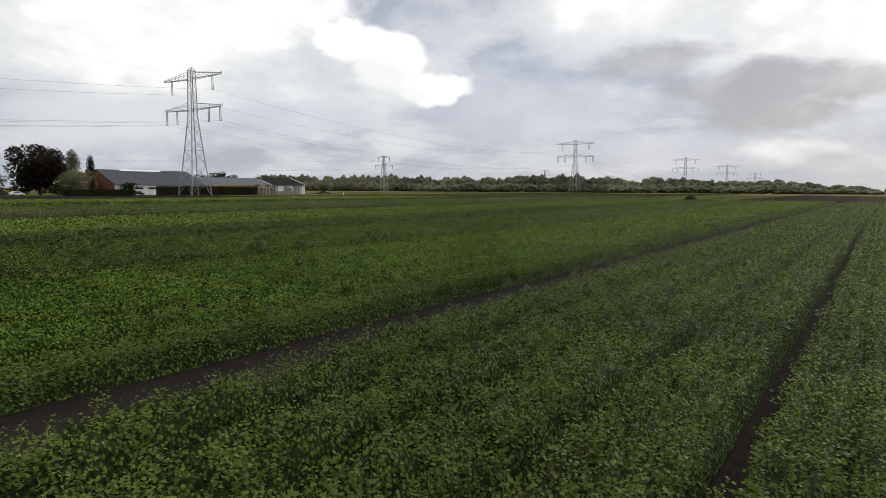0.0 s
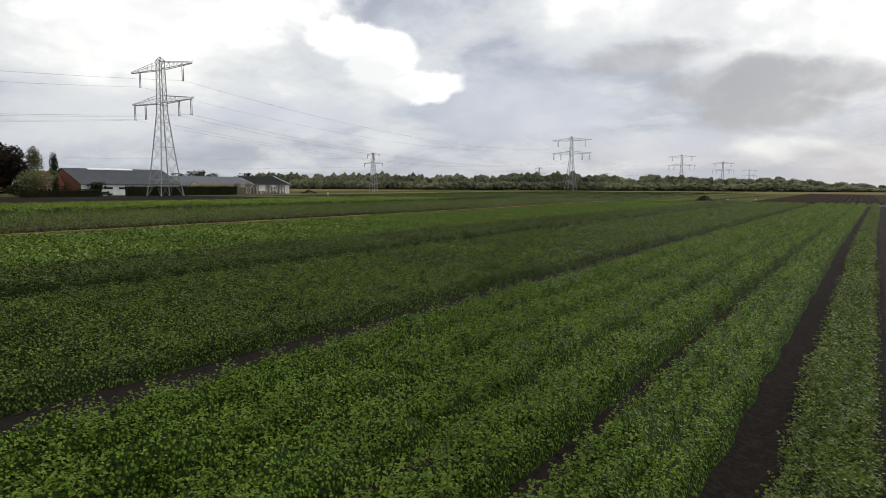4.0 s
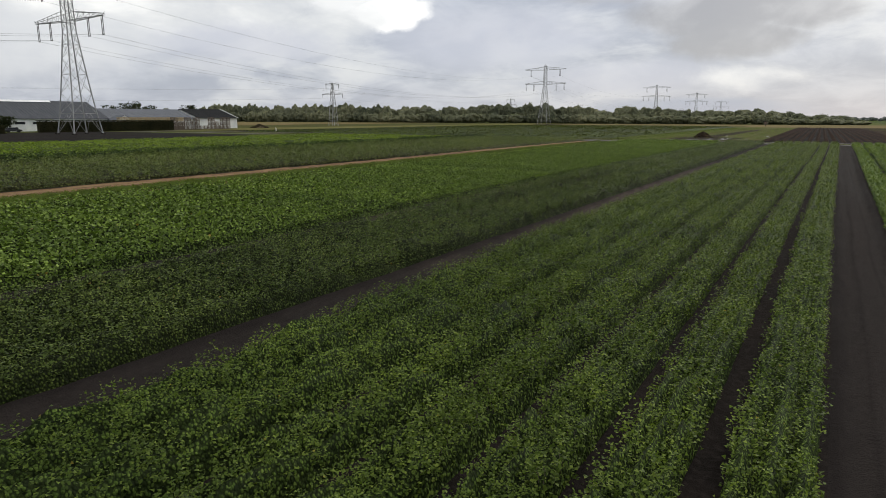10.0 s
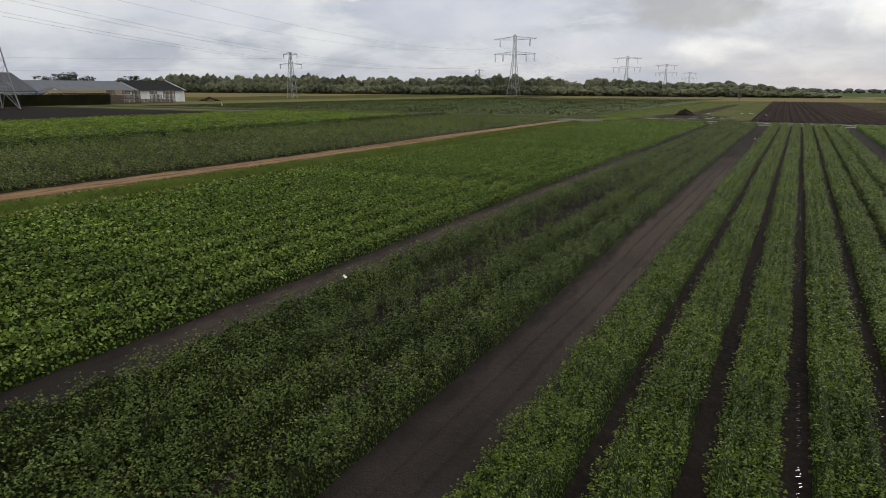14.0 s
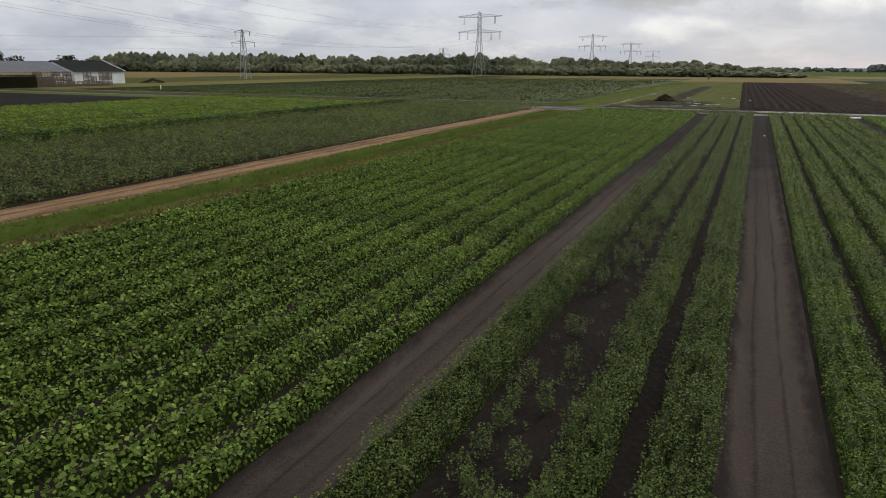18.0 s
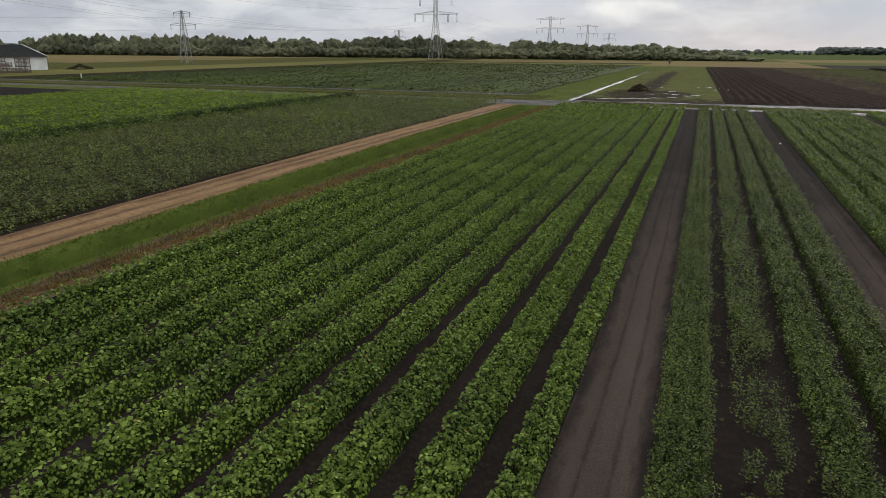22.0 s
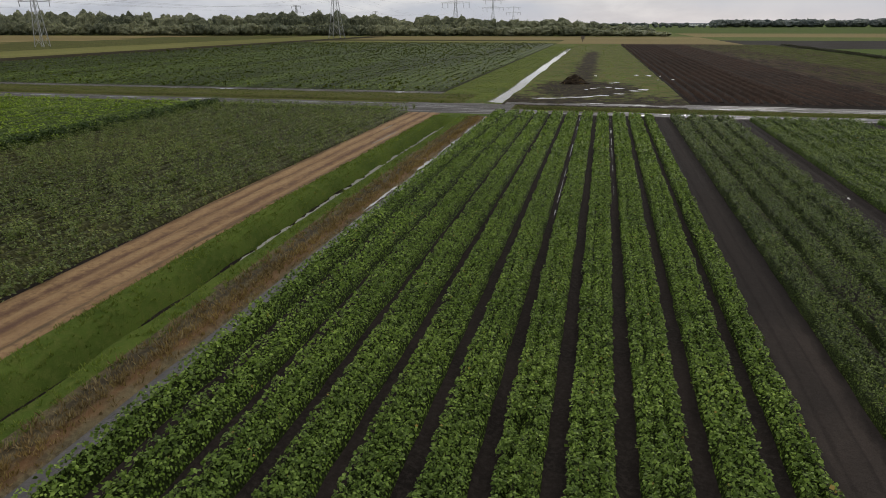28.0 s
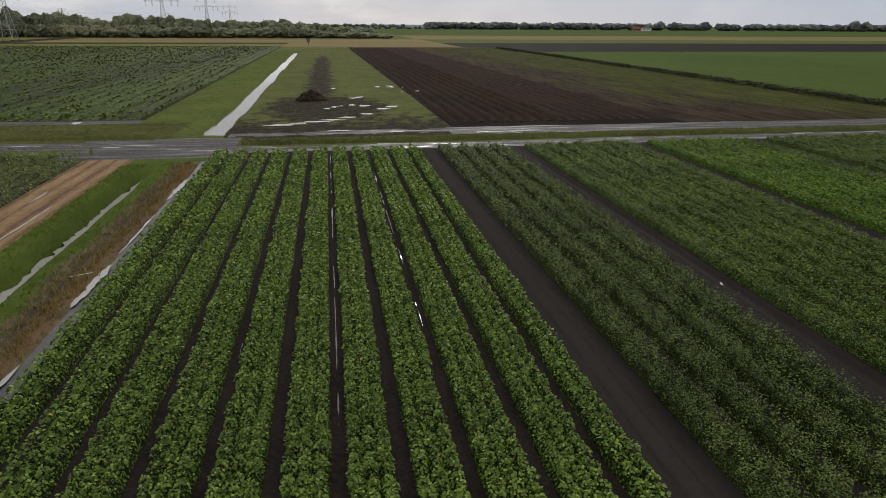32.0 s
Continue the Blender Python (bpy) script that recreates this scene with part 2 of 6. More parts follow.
SOIL = earth("dark_moist_soil", (0.0131, 0.01093, 0.009936), (0.02621, 0.02087, 0.01888), (0.03629, 0.02981, 0.02683))
WHEELS = [a + (e - a) * u for a, e in ((6.62, 8.35), (13.55, 15.3), (24.25, 25.9), (35.2, 37.0)) for u in (0.24, 0.77)]
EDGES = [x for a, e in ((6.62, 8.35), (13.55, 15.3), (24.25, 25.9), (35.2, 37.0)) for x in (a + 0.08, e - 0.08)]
def track_paint(name, wet_to, dry_to):
    """Bare wheeled soil: dark and moist, drying to grey-brown over a stretch of its length."""
    p = Paint(name, 0.9, 0, 0.015)
    a, c, d = p.noise(0.7, 5, (1, 0.07, 1)), p.noise(6.0, 6), p.noise(36.0, 3)
    split = p.n.new("ShaderNodeSeparateXYZ")
    p.l.new(p.where, split.inputs[0])
    y = p.sum("ADD", split.outputs[1], p.step(p.noise(0.12, 4, (1, 1, 1)), 0.3, 0.7, -9.0, 9.0))
    dry = p.sum("MULTIPLY", p.step(y, wet_to, wet_to + 18), p.step(y, dry_to, dry_to + 22, 1.0, 0.0))
    wet_c = p.mix(p.step(a, 0.38, 0.64), (0.021, 0.018, 0.0165), (0.033, 0.028, 0.0255))
    dry_c = p.mix(p.step(a, 0.38, 0.64), (0.05, 0.04, 0.034), (0.088, 0.070, 0.06))
    base = p.mix(dry, wet_c, dry_c)
    base = p.mix(p.step(c, 0.45, 0.8, 0.0, 0.5), base, p.mix(dry, (0.040, 0.034, 0.033), (0.088, 0.073, 0.065)))
    base = p.mix(p.step(d, 0.35, 0.7, 0.0, 0.5), base, (0.012, 0.010, 0.010))
    # darker thin lines beside the ruts, darker bands along both track edges
    base = p.mix(p.step(p.lines([w + 0.17 for w in WHEELS[::2]] + [w - 0.2 for w in WHEELS[1::2]], 0.07), 0.0, 1.0, 0.0, 0.45), base, (0.016, 0.013, 0.0125))
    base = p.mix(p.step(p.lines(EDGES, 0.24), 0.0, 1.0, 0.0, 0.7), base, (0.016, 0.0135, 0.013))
    return p.colour(base).gloss(p.step(a, 0.35, 0.65, 0.75, 0.98)).bump(p.mix(0.4, c, d), 1.0, 0.07).m


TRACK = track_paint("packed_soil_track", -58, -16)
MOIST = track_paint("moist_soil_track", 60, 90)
BLACK = earth("black_tilled_soil", (0.0119, 0.0102, 0.00935), (0.0221, 0.0187, 0.017), (0.02975, 0.0255, 0.0238), 0.1, 2.0)
SAND = earth("brown_sand", (0.1643, 0.09856, 0.05184), (0.2777, 0.1837, 0.0972), (0.1219, 0.07392, 0.04536), 1.8, 5.0, (0.8, 0.95), 1.0, (1, 0.12, 1), 0.05,
             [((-15.2, -16.3, -17.35), 0.28, (0.27, 0.18, 0.10), 0.4), ((-15.72, -16.85), 0.22, (0.075, 0.043, 0.032), 0.8), ((-17.75, -14.72), 0.2, (0.06, 0.045, 0.03), 0.75)])
MUD = earth("wet_grey_mud", (0.022, 0.019, 0.018), (0.05, 0.045, 0.043), (0.085, 0.078, 0.075), 1.5, 3.0, (0.4, 0.95), 0.9, (0.1, 1, 1), 0.12)
VERGE = earth("olive_road_verge", (0.04, 0.045, 0.015), (0.078, 0.086, 0.024), (0.125, 0.105, 0.042), 0.35, 2.5, (0.85, 0.95), 0.8, (0.3, 1, 1))
TURF = earth("rough_turf", (0.0522, 0.07544, 0.017), (0.0882, 0.1164, 0.026), (0.135, 0.1148, 0.045), 0.12, 1.8, (0.85, 0.95), 0.8)
BANK = earth("lush_bank_turf", (0.04436, 0.06826, 0.0135), (0.07541, 0.1057, 0.021), (0.0887, 0.1024, 0.02625), 0.3, 4.0, (0.85, 0.95), 0.8)
SCRAPED = earth("scraped_turf", (0.021, 0.017, 0.014), (0.045, 0.042, 0.018), (0.085, 0.078, 0.034), 0.16, 1.6, (0.7, 0.95), 0.9)
# wet furrow floors, blackened further with the shade between the ridges
PLOUGHED = earth("ploughed_furrow_dark_soil", (0.005035, 0.003205, 0.002712), (0.01007, 0.005916, 0.00468), (0.01397, 0.008138, 0.006166), 0.08, 2.2, (0.75, 0.95), 1.0)
WEEDY = earth("brown_weedy_soil", (0.0185, 0.0145, 0.0095), (0.032, 0.030, 0.012), (0.04, 0.028, 0.017), 0.05, 0.9, (0.85, 0.95), 0.8, (1, 0.3, 1))
MEADOW = earth("meadow", (0.04802, 0.07127, 0.01591), (0.06803, 0.09264, 0.02169), (0.05603, 0.07838, 0.02169), 0.02, 0.7, (0.9, 0.95), 0.6)
STUBBLE = earth("straw_stubble", (0.1478, 0.1154, 0.05198), (0.1996, 0.1586, 0.07623), (0.1257, 0.1081, 0.04851), 0.02, 0.5, (0.9, 0.95), 0.4, (0.2, 1, 1))
CROPSOIL = earth("crop_soil", (0.018, 0.02, 0.01), (0.03, 0.035, 0.014), (0.03, 0.028, 0.02), 0.2, 2.0)
BRUSH = earth("dead_brown_litter", (0.05, 0.04225, 0.027), (0.1172, 0.09425, 0.054), (0.1798, 0.1495, 0.087), 0.9, 7.0, (0.85, 0.95), 1.0, (1, 0.3, 1), 0.05,
              [((-9.95,), 0.42, (0.125, 0.066, 0.032), 0.75), ((-10.6,), 0.25, (0.022, 0.018, 0.014), 0.6)])
EDGE_MUD = earth("wet_bed_edge_mud", (0.02811, 0.02489, 0.0257), (0.05623, 0.05141, 0.05301), (0.07229, 0.06587, 0.06587), 0.6, 3.0, (0.25, 0.7), 0.4, (1, 0.2, 1), 0.35)


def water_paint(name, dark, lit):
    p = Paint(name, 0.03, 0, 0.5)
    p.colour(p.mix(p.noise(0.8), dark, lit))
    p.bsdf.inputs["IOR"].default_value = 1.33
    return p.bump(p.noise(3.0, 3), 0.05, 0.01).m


# silt-pale base, raised further to put the sky's reflection into the colour
WATER = water_paint("silty_sky_pale_water", (0.21, 0.205, 0.19), (0.29, 0.283, 0.27))
RAIN = water_paint("clear_rainwater", (0.07, 0.069, 0.067), (0.12, 0.118, 0.114))
HEAP = earth("dug_earth", (0.016, 0.012, 0.009), (0.035, 0.026, 0.018), (0.055, 0.04, 0.026), 0.8, 3.0, (0.85, 0.95), 1.0)
LEAF_LOW = leafy("broad_green_leaf", ((0.04661, 0.07132, 0.01717), (0.121, 0.1791, 0.04046), (0.2801, 0.3787, 0.09132)), dry=(0.3026, 0.2161, 0.06888))
LEAF_SHRUB = leafy("dull_green_leaf", ((0.04519, 0.06965, 0.01396), (0.08589, 0.1264, 0.0215), (0.2033, 0.2584, 0.05351)), dry=(0.2618, 0.2033, 0.04131))
LEAF_TALL = leafy("dull_olive_leaf", ((0.06437, 0.09389, 0.01945), (0.08898, 0.1267, 0.0251), (0.123, 0.1638, 0.03388)), dry=(0.2381, 0.2089, 0.03215))
LEAF_FRESH = leafy("fresh_green_leaf", ((0.06221, 0.1022, 0.01463), (0.1098, 0.1719, 0.02258), (0.1801, 0.2377, 0.03782)), dry=(0.3327, 0.2571, 0.03858))
LEAF_DARK = leafy("dark_green_leaf", ((0.03102, 0.04646, 0.01356), (0.07578, 0.1083, 0.0277), (0.1903, 0.2322, 0.0711)), dry=(0.2222, 0.1539, 0.0456))
LEAF_BRIGHT = leafy("bright_crop_leaf", ((0.09075, 0.1437, 0.01497), (0.1542, 0.2236, 0.02138), (0.2269, 0.2874, 0.03208)), broad=0.06)
# darker copy of the crop leaf: the shade on the field's flank as colour
LEAF_FLANK = leafy("shaded_crop_leaf", ((0.022, 0.040, 0.010), (0.034, 0.058, 0.013), (0.055, 0.085, 0.02)), 0.1)
LEAF_FIELD = leafy("grey_green_leaf", ((0.07055, 0.09388, 0.03827), (0.1169, 0.1465, 0.0542), (0.2016, 0.2159, 0.0797)), broad=0.08, dry=(0.3224, 0.2442, 0.09566))
LEAF_BEET = leafy("beet_leaf", ((0.04018, 0.05399, 0.007413), (0.06695, 0.08533, 0.01071), (0.1148, 0.1306, 0.02266)), broad=0.03)
GRASS = leafy("grass_blade", ((0.07116, 0.102, 0.01906), (0.1138, 0.1501, 0.02723), (0.1708, 0.1801, 0.04765)), broad=0.4, dry=(0.2846, 0.1921, 0.08167))
STRAW = leafy("dry_brown_stalk", ((0.0975, 0.065, 0.035), (0.1755, 0.1235, 0.06875), (0.299, 0.247, 0.15)), 0.15, 0.8)
RUST = leafy("rust_brown_stalk", ((0.109, 0.07178, 0.0345), (0.1924, 0.1308, 0.0621), (0.295, 0.2313, 0.1207)), 0.2, 0.8)
# distant foliage: pale and greyed, the haze of the air put into the colours
WOOD_LEAF = leafy("hazed_woodland_leaf", ((0.1364, 0.1475, 0.1011), (0.1924, 0.2038, 0.1349), (0.2887, 0.2855, 0.1938)), 0.25, 0.6, 0.03)
SCRUB_LEAF = leafy("hazed_willow_scrub_leaf", ((0.1441, 0.1529, 0.09789), (0.2162, 0.2196, 0.136), (0.2884, 0.2779, 0.1903)), 0.25, 0.6, 0.03)
DULL_GRASS = leafy("dull_grass_blade", ((0.045, 0.062, 0.018), (0.075, 0.098, 0.026), (0.12, 0.125, 0.045)), 0.3, 0.6, 0.3)
# farthest belts: bluer still, with distance haze painted into the leaf tones
FAR_LEAF = leafy("hazed_far_wood_leaf", ((0.1192, 0.1438, 0.1403), (0.1562, 0.1812, 0.1671), (0.213, 0.23, 0.2004)), 0.2, 0.7, 0.02)
BEECH_LEAF = leafy("copper_beech_leaf", ((0.022, 0.015, 0.014), (0.036, 0.024, 0.02), (0.06, 0.042, 0.034)), 0.2, 0.6, 0.1)
BIRCH_LEAF = leafy("pale_birch_leaf", ((0.07, 0.08, 0.04), (0.11, 0.115, 0.06), (0.15, 0.14, 0.08)), 0.3, 0.6, 0.1)
TREE_LEAF = leafy("dark_tree_leaf", ((0.0192, 0.0264, 0.0132), (0.0336, 0.0432, 0.0192), (0.06, 0.06, 0.0264)), 0.2, 0.6, 0.1)
HEDGE_LEAF = leafy("hedge_leaf", ((0.016, 0.02, 0.010), (0.028, 0.03, 0.014), (0.04, 0.036, 0.018)), 0.1, 0.7, 0.2)


def canopy(name, dark, mid, lit, scale=9.0, bands=0.25, gap=0.85):
    """The closed mass of small leaves below the outermost ones: leaf by leaf, clump by clump, the shade between them
    painted dark.
    """
    p = Paint(name, 0.75, 0, 0.06)
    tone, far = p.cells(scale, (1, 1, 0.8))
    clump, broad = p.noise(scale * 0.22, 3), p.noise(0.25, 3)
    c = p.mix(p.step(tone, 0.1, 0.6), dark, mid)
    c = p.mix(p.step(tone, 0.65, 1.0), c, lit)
    # shade between leaves and between clumps, put into the colour
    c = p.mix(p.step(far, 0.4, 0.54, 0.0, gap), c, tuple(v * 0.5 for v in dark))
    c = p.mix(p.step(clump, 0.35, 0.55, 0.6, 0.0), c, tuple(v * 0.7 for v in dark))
    c = p.mix(1.0, c, p.mix(p.step(broad, 0.35, 0.65), (0.75, 0.77, 0.75), (1.1, 1.08, 1.0)), "MULTIPLY")
    c = p.mix(1.0, c, p.mix(p.step(p.noise(0.03 if bands > 0.2 else 0.09, 3, (1, bands, 1)), 0.4, 0.6), (0.66, 0.68, 0.66) if bands > 0.2 else (0.5, 0.52, 0.5), (1.25, 1.2, 1.08) if bands > 0.2 else (1.4, 1.35, 1.2)), "MULTIPLY")
    high = p.sum("ADD", p.sum("MULTIPLY", far, -1.0), clump)
    return p.colour(c).bump(high, 1.0, 0.5 / scale).m


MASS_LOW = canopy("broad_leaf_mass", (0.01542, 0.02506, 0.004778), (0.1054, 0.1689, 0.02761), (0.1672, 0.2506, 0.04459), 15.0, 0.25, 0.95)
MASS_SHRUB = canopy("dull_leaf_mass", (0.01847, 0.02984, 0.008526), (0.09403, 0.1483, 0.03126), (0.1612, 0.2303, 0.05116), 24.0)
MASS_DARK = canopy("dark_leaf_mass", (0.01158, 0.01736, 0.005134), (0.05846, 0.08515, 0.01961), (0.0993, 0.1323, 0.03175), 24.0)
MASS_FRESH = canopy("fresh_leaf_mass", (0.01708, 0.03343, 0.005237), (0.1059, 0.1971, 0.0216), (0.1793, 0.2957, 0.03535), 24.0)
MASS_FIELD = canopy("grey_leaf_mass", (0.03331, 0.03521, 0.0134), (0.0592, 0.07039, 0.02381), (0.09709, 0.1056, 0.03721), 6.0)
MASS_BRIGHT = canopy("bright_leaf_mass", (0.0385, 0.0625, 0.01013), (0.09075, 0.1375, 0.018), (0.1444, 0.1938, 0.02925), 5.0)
MASS_BEET = canopy("beet_leaf_mass", (0.02526, 0.04033, 0.005918), (0.05558, 0.08688, 0.01014), (0.09693, 0.1318, 0.02323), 3.4, 0.03)
# crown masses of the far trees, lightened to carry the same painted haze
MASS_WOOD = canopy("hazed_woodland_mass", (0.1084, 0.119, 0.08651), (0.1626, 0.1735, 0.1222), (0.2267, 0.232, 0.1599), 1.0, 0.25, 0.4)
MASS_FAR = canopy("hazed_far_wood_mass", (0.1015, 0.1184, 0.1304), (0.1365, 0.1543, 0.164), (0.175, 0.1938, 0.1934), 0.4, 0.25, 0.3)


def bark():
    p = Paint("bark", 0.9)
    return p.colour(p.mix(p.noise(6, 4, (1, 1, 0.2)), (0.05, 0.04, 0.032), (0.12, 0.10, 0.08))).bump(p.noise(14, 3, (1, 1, 0.2)), 0.7).m


def plain(name, a, b, rough=0.6, metal=0.0, scale=1.5, stretch=(1, 1, 1), bump=0.1, spec=0.2):
    p = Paint(name, rough, metal, spec)
    c = p.mix(p.step(p.noise(scale, 5, stretch), 0.35, 0.65), a, b)
    c = p.mix(p.step(p.noise(scale * 7, 3, stretch), 0.5, 0.8, 0.0, 0.35), c, tuple(v * 0.6 for v in a))
    return p.colour(c).bump(p.noise(scale * 9, 3, stretch), bump, 0.02).m


BARK = bark()
STEEL = plain("weathered_galvanised_steel", (0.24, 0.245, 0.245), (0.36, 0.365, 0.36), 0.6, 0.3, 0.5)
WIRE = plain("aluminium_wire", (0.16, 0.16, 0.168), (0.24, 0.24, 0.248), 0.5, 0.6, 0.3)
GLASSY = plain("brown_insulator", (0.08, 0.075, 0.07), (0.13, 0.125, 0.12), 0.25)
SLATE = plain("grey_sheet_roof", (0.06545, 0.07013, 0.07948), (0.0935, 0.09817, 0.1075), 0.9, 0, 0.3, (1, 6, 1), 0.1, 0.04)
PALE_ROOF = plain("pale_grey_sheet_roof", (0.112, 0.1184, 0.136), (0.152, 0.16, 0.176), 0.9, 0, 0.3, (1, 6, 1), 0.1, 0.04)
BLACK_ROOF = plain("black_sheet_roof", (0.016, 0.0168, 0.0176), (0.0272, 0.028, 0.0296), 0.9, 0, 0.3, (1, 6, 1), 0.1, 0.04)
RED_ROOF = plain("red_tile_roof", (0.13, 0.035, 0.022), (0.19, 0.06, 0.035), 0.75, 0, 1.0)
WHITE_WALL = plain("white_painted_wall", (0.62, 0.64, 0.64), (0.78, 0.79, 0.78), 0.7, 0, 0.4)
BRICK_WALL = plain("red_brick_wall", (0.15, 0.065, 0.042), (0.24, 0.11, 0.07), 0.85, 0, 2.0)
DARK_GLASS = plain("dark_window_glass", (0.02, 0.023, 0.026), (0.03, 0.034, 0.04), 0.08)
CRATE = plain("weathered_crate_wood", (0.10, 0.08, 0.065), (0.19, 0.15, 0.12), 0.85, 0, 2.0, (1, 1, 6))
CRATE_NEW = plain("pale_pallet_wood", (0.32, 0.24, 0.13), (0.45, 0.36, 0.21), 0.8, 0, 2.0, (1, 1, 6))
CAR_PAINT = plain("dark_car_paint", (0.03, 0.032, 0.036), (0.04, 0.043, 0.048), 0.25)
CAR_WHITE = plain("white_car_paint", (0.6, 0.61, 0.62), (0.7, 0.71, 0.72), 0.3)
RUBBER = plain("black_rubber", (0.012, 0.012, 0.012), (0.02, 0.02, 0.02), 0.8)
SCRAP = plain("white_plastic_scrap", (0.6, 0.6, 0.58), (0.78, 0.78, 0.76), 0.5, 0, 20)


def meadow_block():
    """Rough turf, scraped bare round the mound and along a strip behind it."""
    p = Paint("scraped_turf_block", 0.9, 0, 0.015)
    coarse, mid, fine = p.noise(0.14, 5), p.noise(0.9, 6), p.noise(9.0, 4)
    turf = p.mix(p.step(coarse, 0.36, 0.64), (0.05, 0.072, 0.018), (0.088, 0.118, 0.026))
    turf = p.mix(p.step(mid, 0.42, 0.62, 0.0, 0.85), turf, (0.115, 0.088, 0.042))
    bare = p.mix(p.step(mid, 0.4, 0.65), (0.018, 0.0145, 0.012), (0.046, 0.036, 0.024))
    split = p.n.new("ShaderNodeSeparateXYZ")
    p.l.new(p.where, split.inputs[0])
    ex = p.sum("DIVIDE", p.sum("ADD", split.outputs[0], 0.5), 6.5)
    ey = p.sum("DIVIDE", p.sum("SUBTRACT", split.outputs[1], 80.0), 11.0)
    ring = p.sum("ADD", p.sum("MULTIPLY", ex, ex), p.sum("MULTIPLY", ey, ey))
    ring = p.step(ring, 0.3, 2.3, 1.0, 0.0)
    strip = p.step(p.sum("ABSOLUTE", p.sum("ADD", split.outputs[0], 1.6)), 0.8, 4.2, 0.75, 0.0)
    strip = p.sum("MULTIPLY", strip, p.step(split.outputs[1], 190.0, 235.0, 1.0, 0.0))
    south = p.step(split.outputs[1], 62.0, 80.0, 0.8, 0.0)
    worn = p.sum("MAXIMUM", p.sum("MAXIMUM", ring, strip), south)
    worn = p.sum("ADD", worn, p.step(p.noise(0.55, 6, (1, 0.7, 1), 0.7), 0.25, 0.75, -0.5, 0.5))
    c = p.mix(p.step(worn, 0.35, 0.65), turf, bare)
    c = p.mix(p.step(fine, 0.35, 0.7, 0.0, 0.4), c, (0.02, 0.02, 0.01))
    return p.colour(c).bump(p.mix(0.5, mid, fine), 1.0, 0.1).m


def fallow():
    """Brown worked soil that greens over with weeds away from the ploughed land."""
    p = Paint("fallow_soil", 0.9, 0, 0.01)
    broad, mid, fine = p.noise(0.09, 5, (1, 0.2, 1)), p.noise(0.9, 6, (1, 0.12, 1)), p.noise(6.0, 4)
    soil = p.mix(p.step(mid, 0.35, 0.65), (0.012, 0.008, 0.006), (0.055, 0.037, 0.0255))
    weed = p.mix(p.step(mid, 0.35, 0.65), (0.026, 0.03, 0.0085), (0.066, 0.068, 0.019))
    split = p.n.new("ShaderNodeSeparateXYZ")
    p.l.new(p.where, split.inputs[0])
    grown = p.sum("ADD", p.step(split.outputs[0], 32.0, 62.0, 0.1, 0.9), p.step(broad, 0.3, 0.7, -0.4, 0.4))
    grown = p.sum("ADD", grown, p.step(split.outputs[1], 62.0, 80.0, -0.4, 0.0))
    c = p.mix(p.step(grown, 0.3, 0.7), soil, weed)
    c = p.mix(p.step(fine, 0.4, 0.7, 0.0, 0.45), c, (0.014, 0.012, 0.008))
    return p.colour(c).bump(p.mix(0.5, mid, fine), 1.0, 0.12).m


# the ploughed soil again, lightened as the ridges' lit tops
RIDGE = earth("ploughed_lit_ridge_soil", (0.02204, 0.01458, 0.01117), (0.04198, 0.02646, 0.01968), (0.05773, 0.03564, 0.02554), 0.08, 2.2, (0.85, 0.98), 1.0)
FALLOW = fallow()
BLOCK = meadow_block()

YELLOW = earth("yellowing_stubble", (0.1105, 0.1062, 0.0357), (0.1615, 0.153, 0.0561), (0.102, 0.1105, 0.034), 0.04, 0.6, (0.9, 0.95), 0.5, (1, 0.2, 1))

# ---- builders ----


def finish(name, me, material, parent=None, label=""):
    for m in material if isinstance(material, (list, tuple)) else [material]:
        me.materials.append(m)
    ob = new(name, me)
    if parent is not None:
        ob.parent = parent
    if label:
        ob["label"] = label
    return ob


def part(name, bm, material, parent=None, label="", smooth=False):
    me = bpy.data.meshes.new(name)
    bm.to_mesh(me)
    bm.free()
    if smooth:
        me.polygons.foreach_set("use_smooth", [True] * len(me.polygons))
    return finish(name, me, material, parent, label)


def raw(name, verts, faces):
    me = bpy.data.meshes.new(name)
    me.from_pydata(verts, [], faces)
    me.update()
    return me


def quads_mesh(name, q):
    """A mesh of loose faces from an array (n, corners, 3)."""
    n, c = q.shape[:2]
    me = bpy.data.meshes.new(name)
    me.vertices.add(c * n)
    me.vertices.foreach_set("co", np.ascontiguousarray(q, dtype=np.float32).ravel())
    me.loops.add(c * n)
    me.loops.foreach_set("vertex_index", np.arange(c * n, dtype=np.int32))
    me.polygons.add(n)
    me.polygons.foreach_set("loop_start", np.arange(0, c * n, c, dtype=np.int32))
    me.update(calc_edges=True)
    return me


def thing(name, at, label, category, group="", kind=""):
    ob = new(name)
    ob.empty_display_size = 0.2
    ob.matrix_basis = Matrix.Translation(at)
    return tagged(ob, label, category, group, kind)


def box(bm, x0, x1, y0, y1, z0, z1, bevel=0.0):
    m = Matrix.LocRotScale(((x0 + x1) / 2, (y0 + y1) / 2, (z0 + z1) / 2), None, (x1 - x0, y1 - y0, z1 - z0))
    made = bmesh.ops.create_cube(bm, size=1, matrix=m)
    if bevel:
        edges = {e for v in made["verts"] for e in v.link_edges}
        bmesh.ops.bevel(bm, geom=list(edges), offset=bevel, segments=2, affect="EDGES", profile=0.6)
    return bm


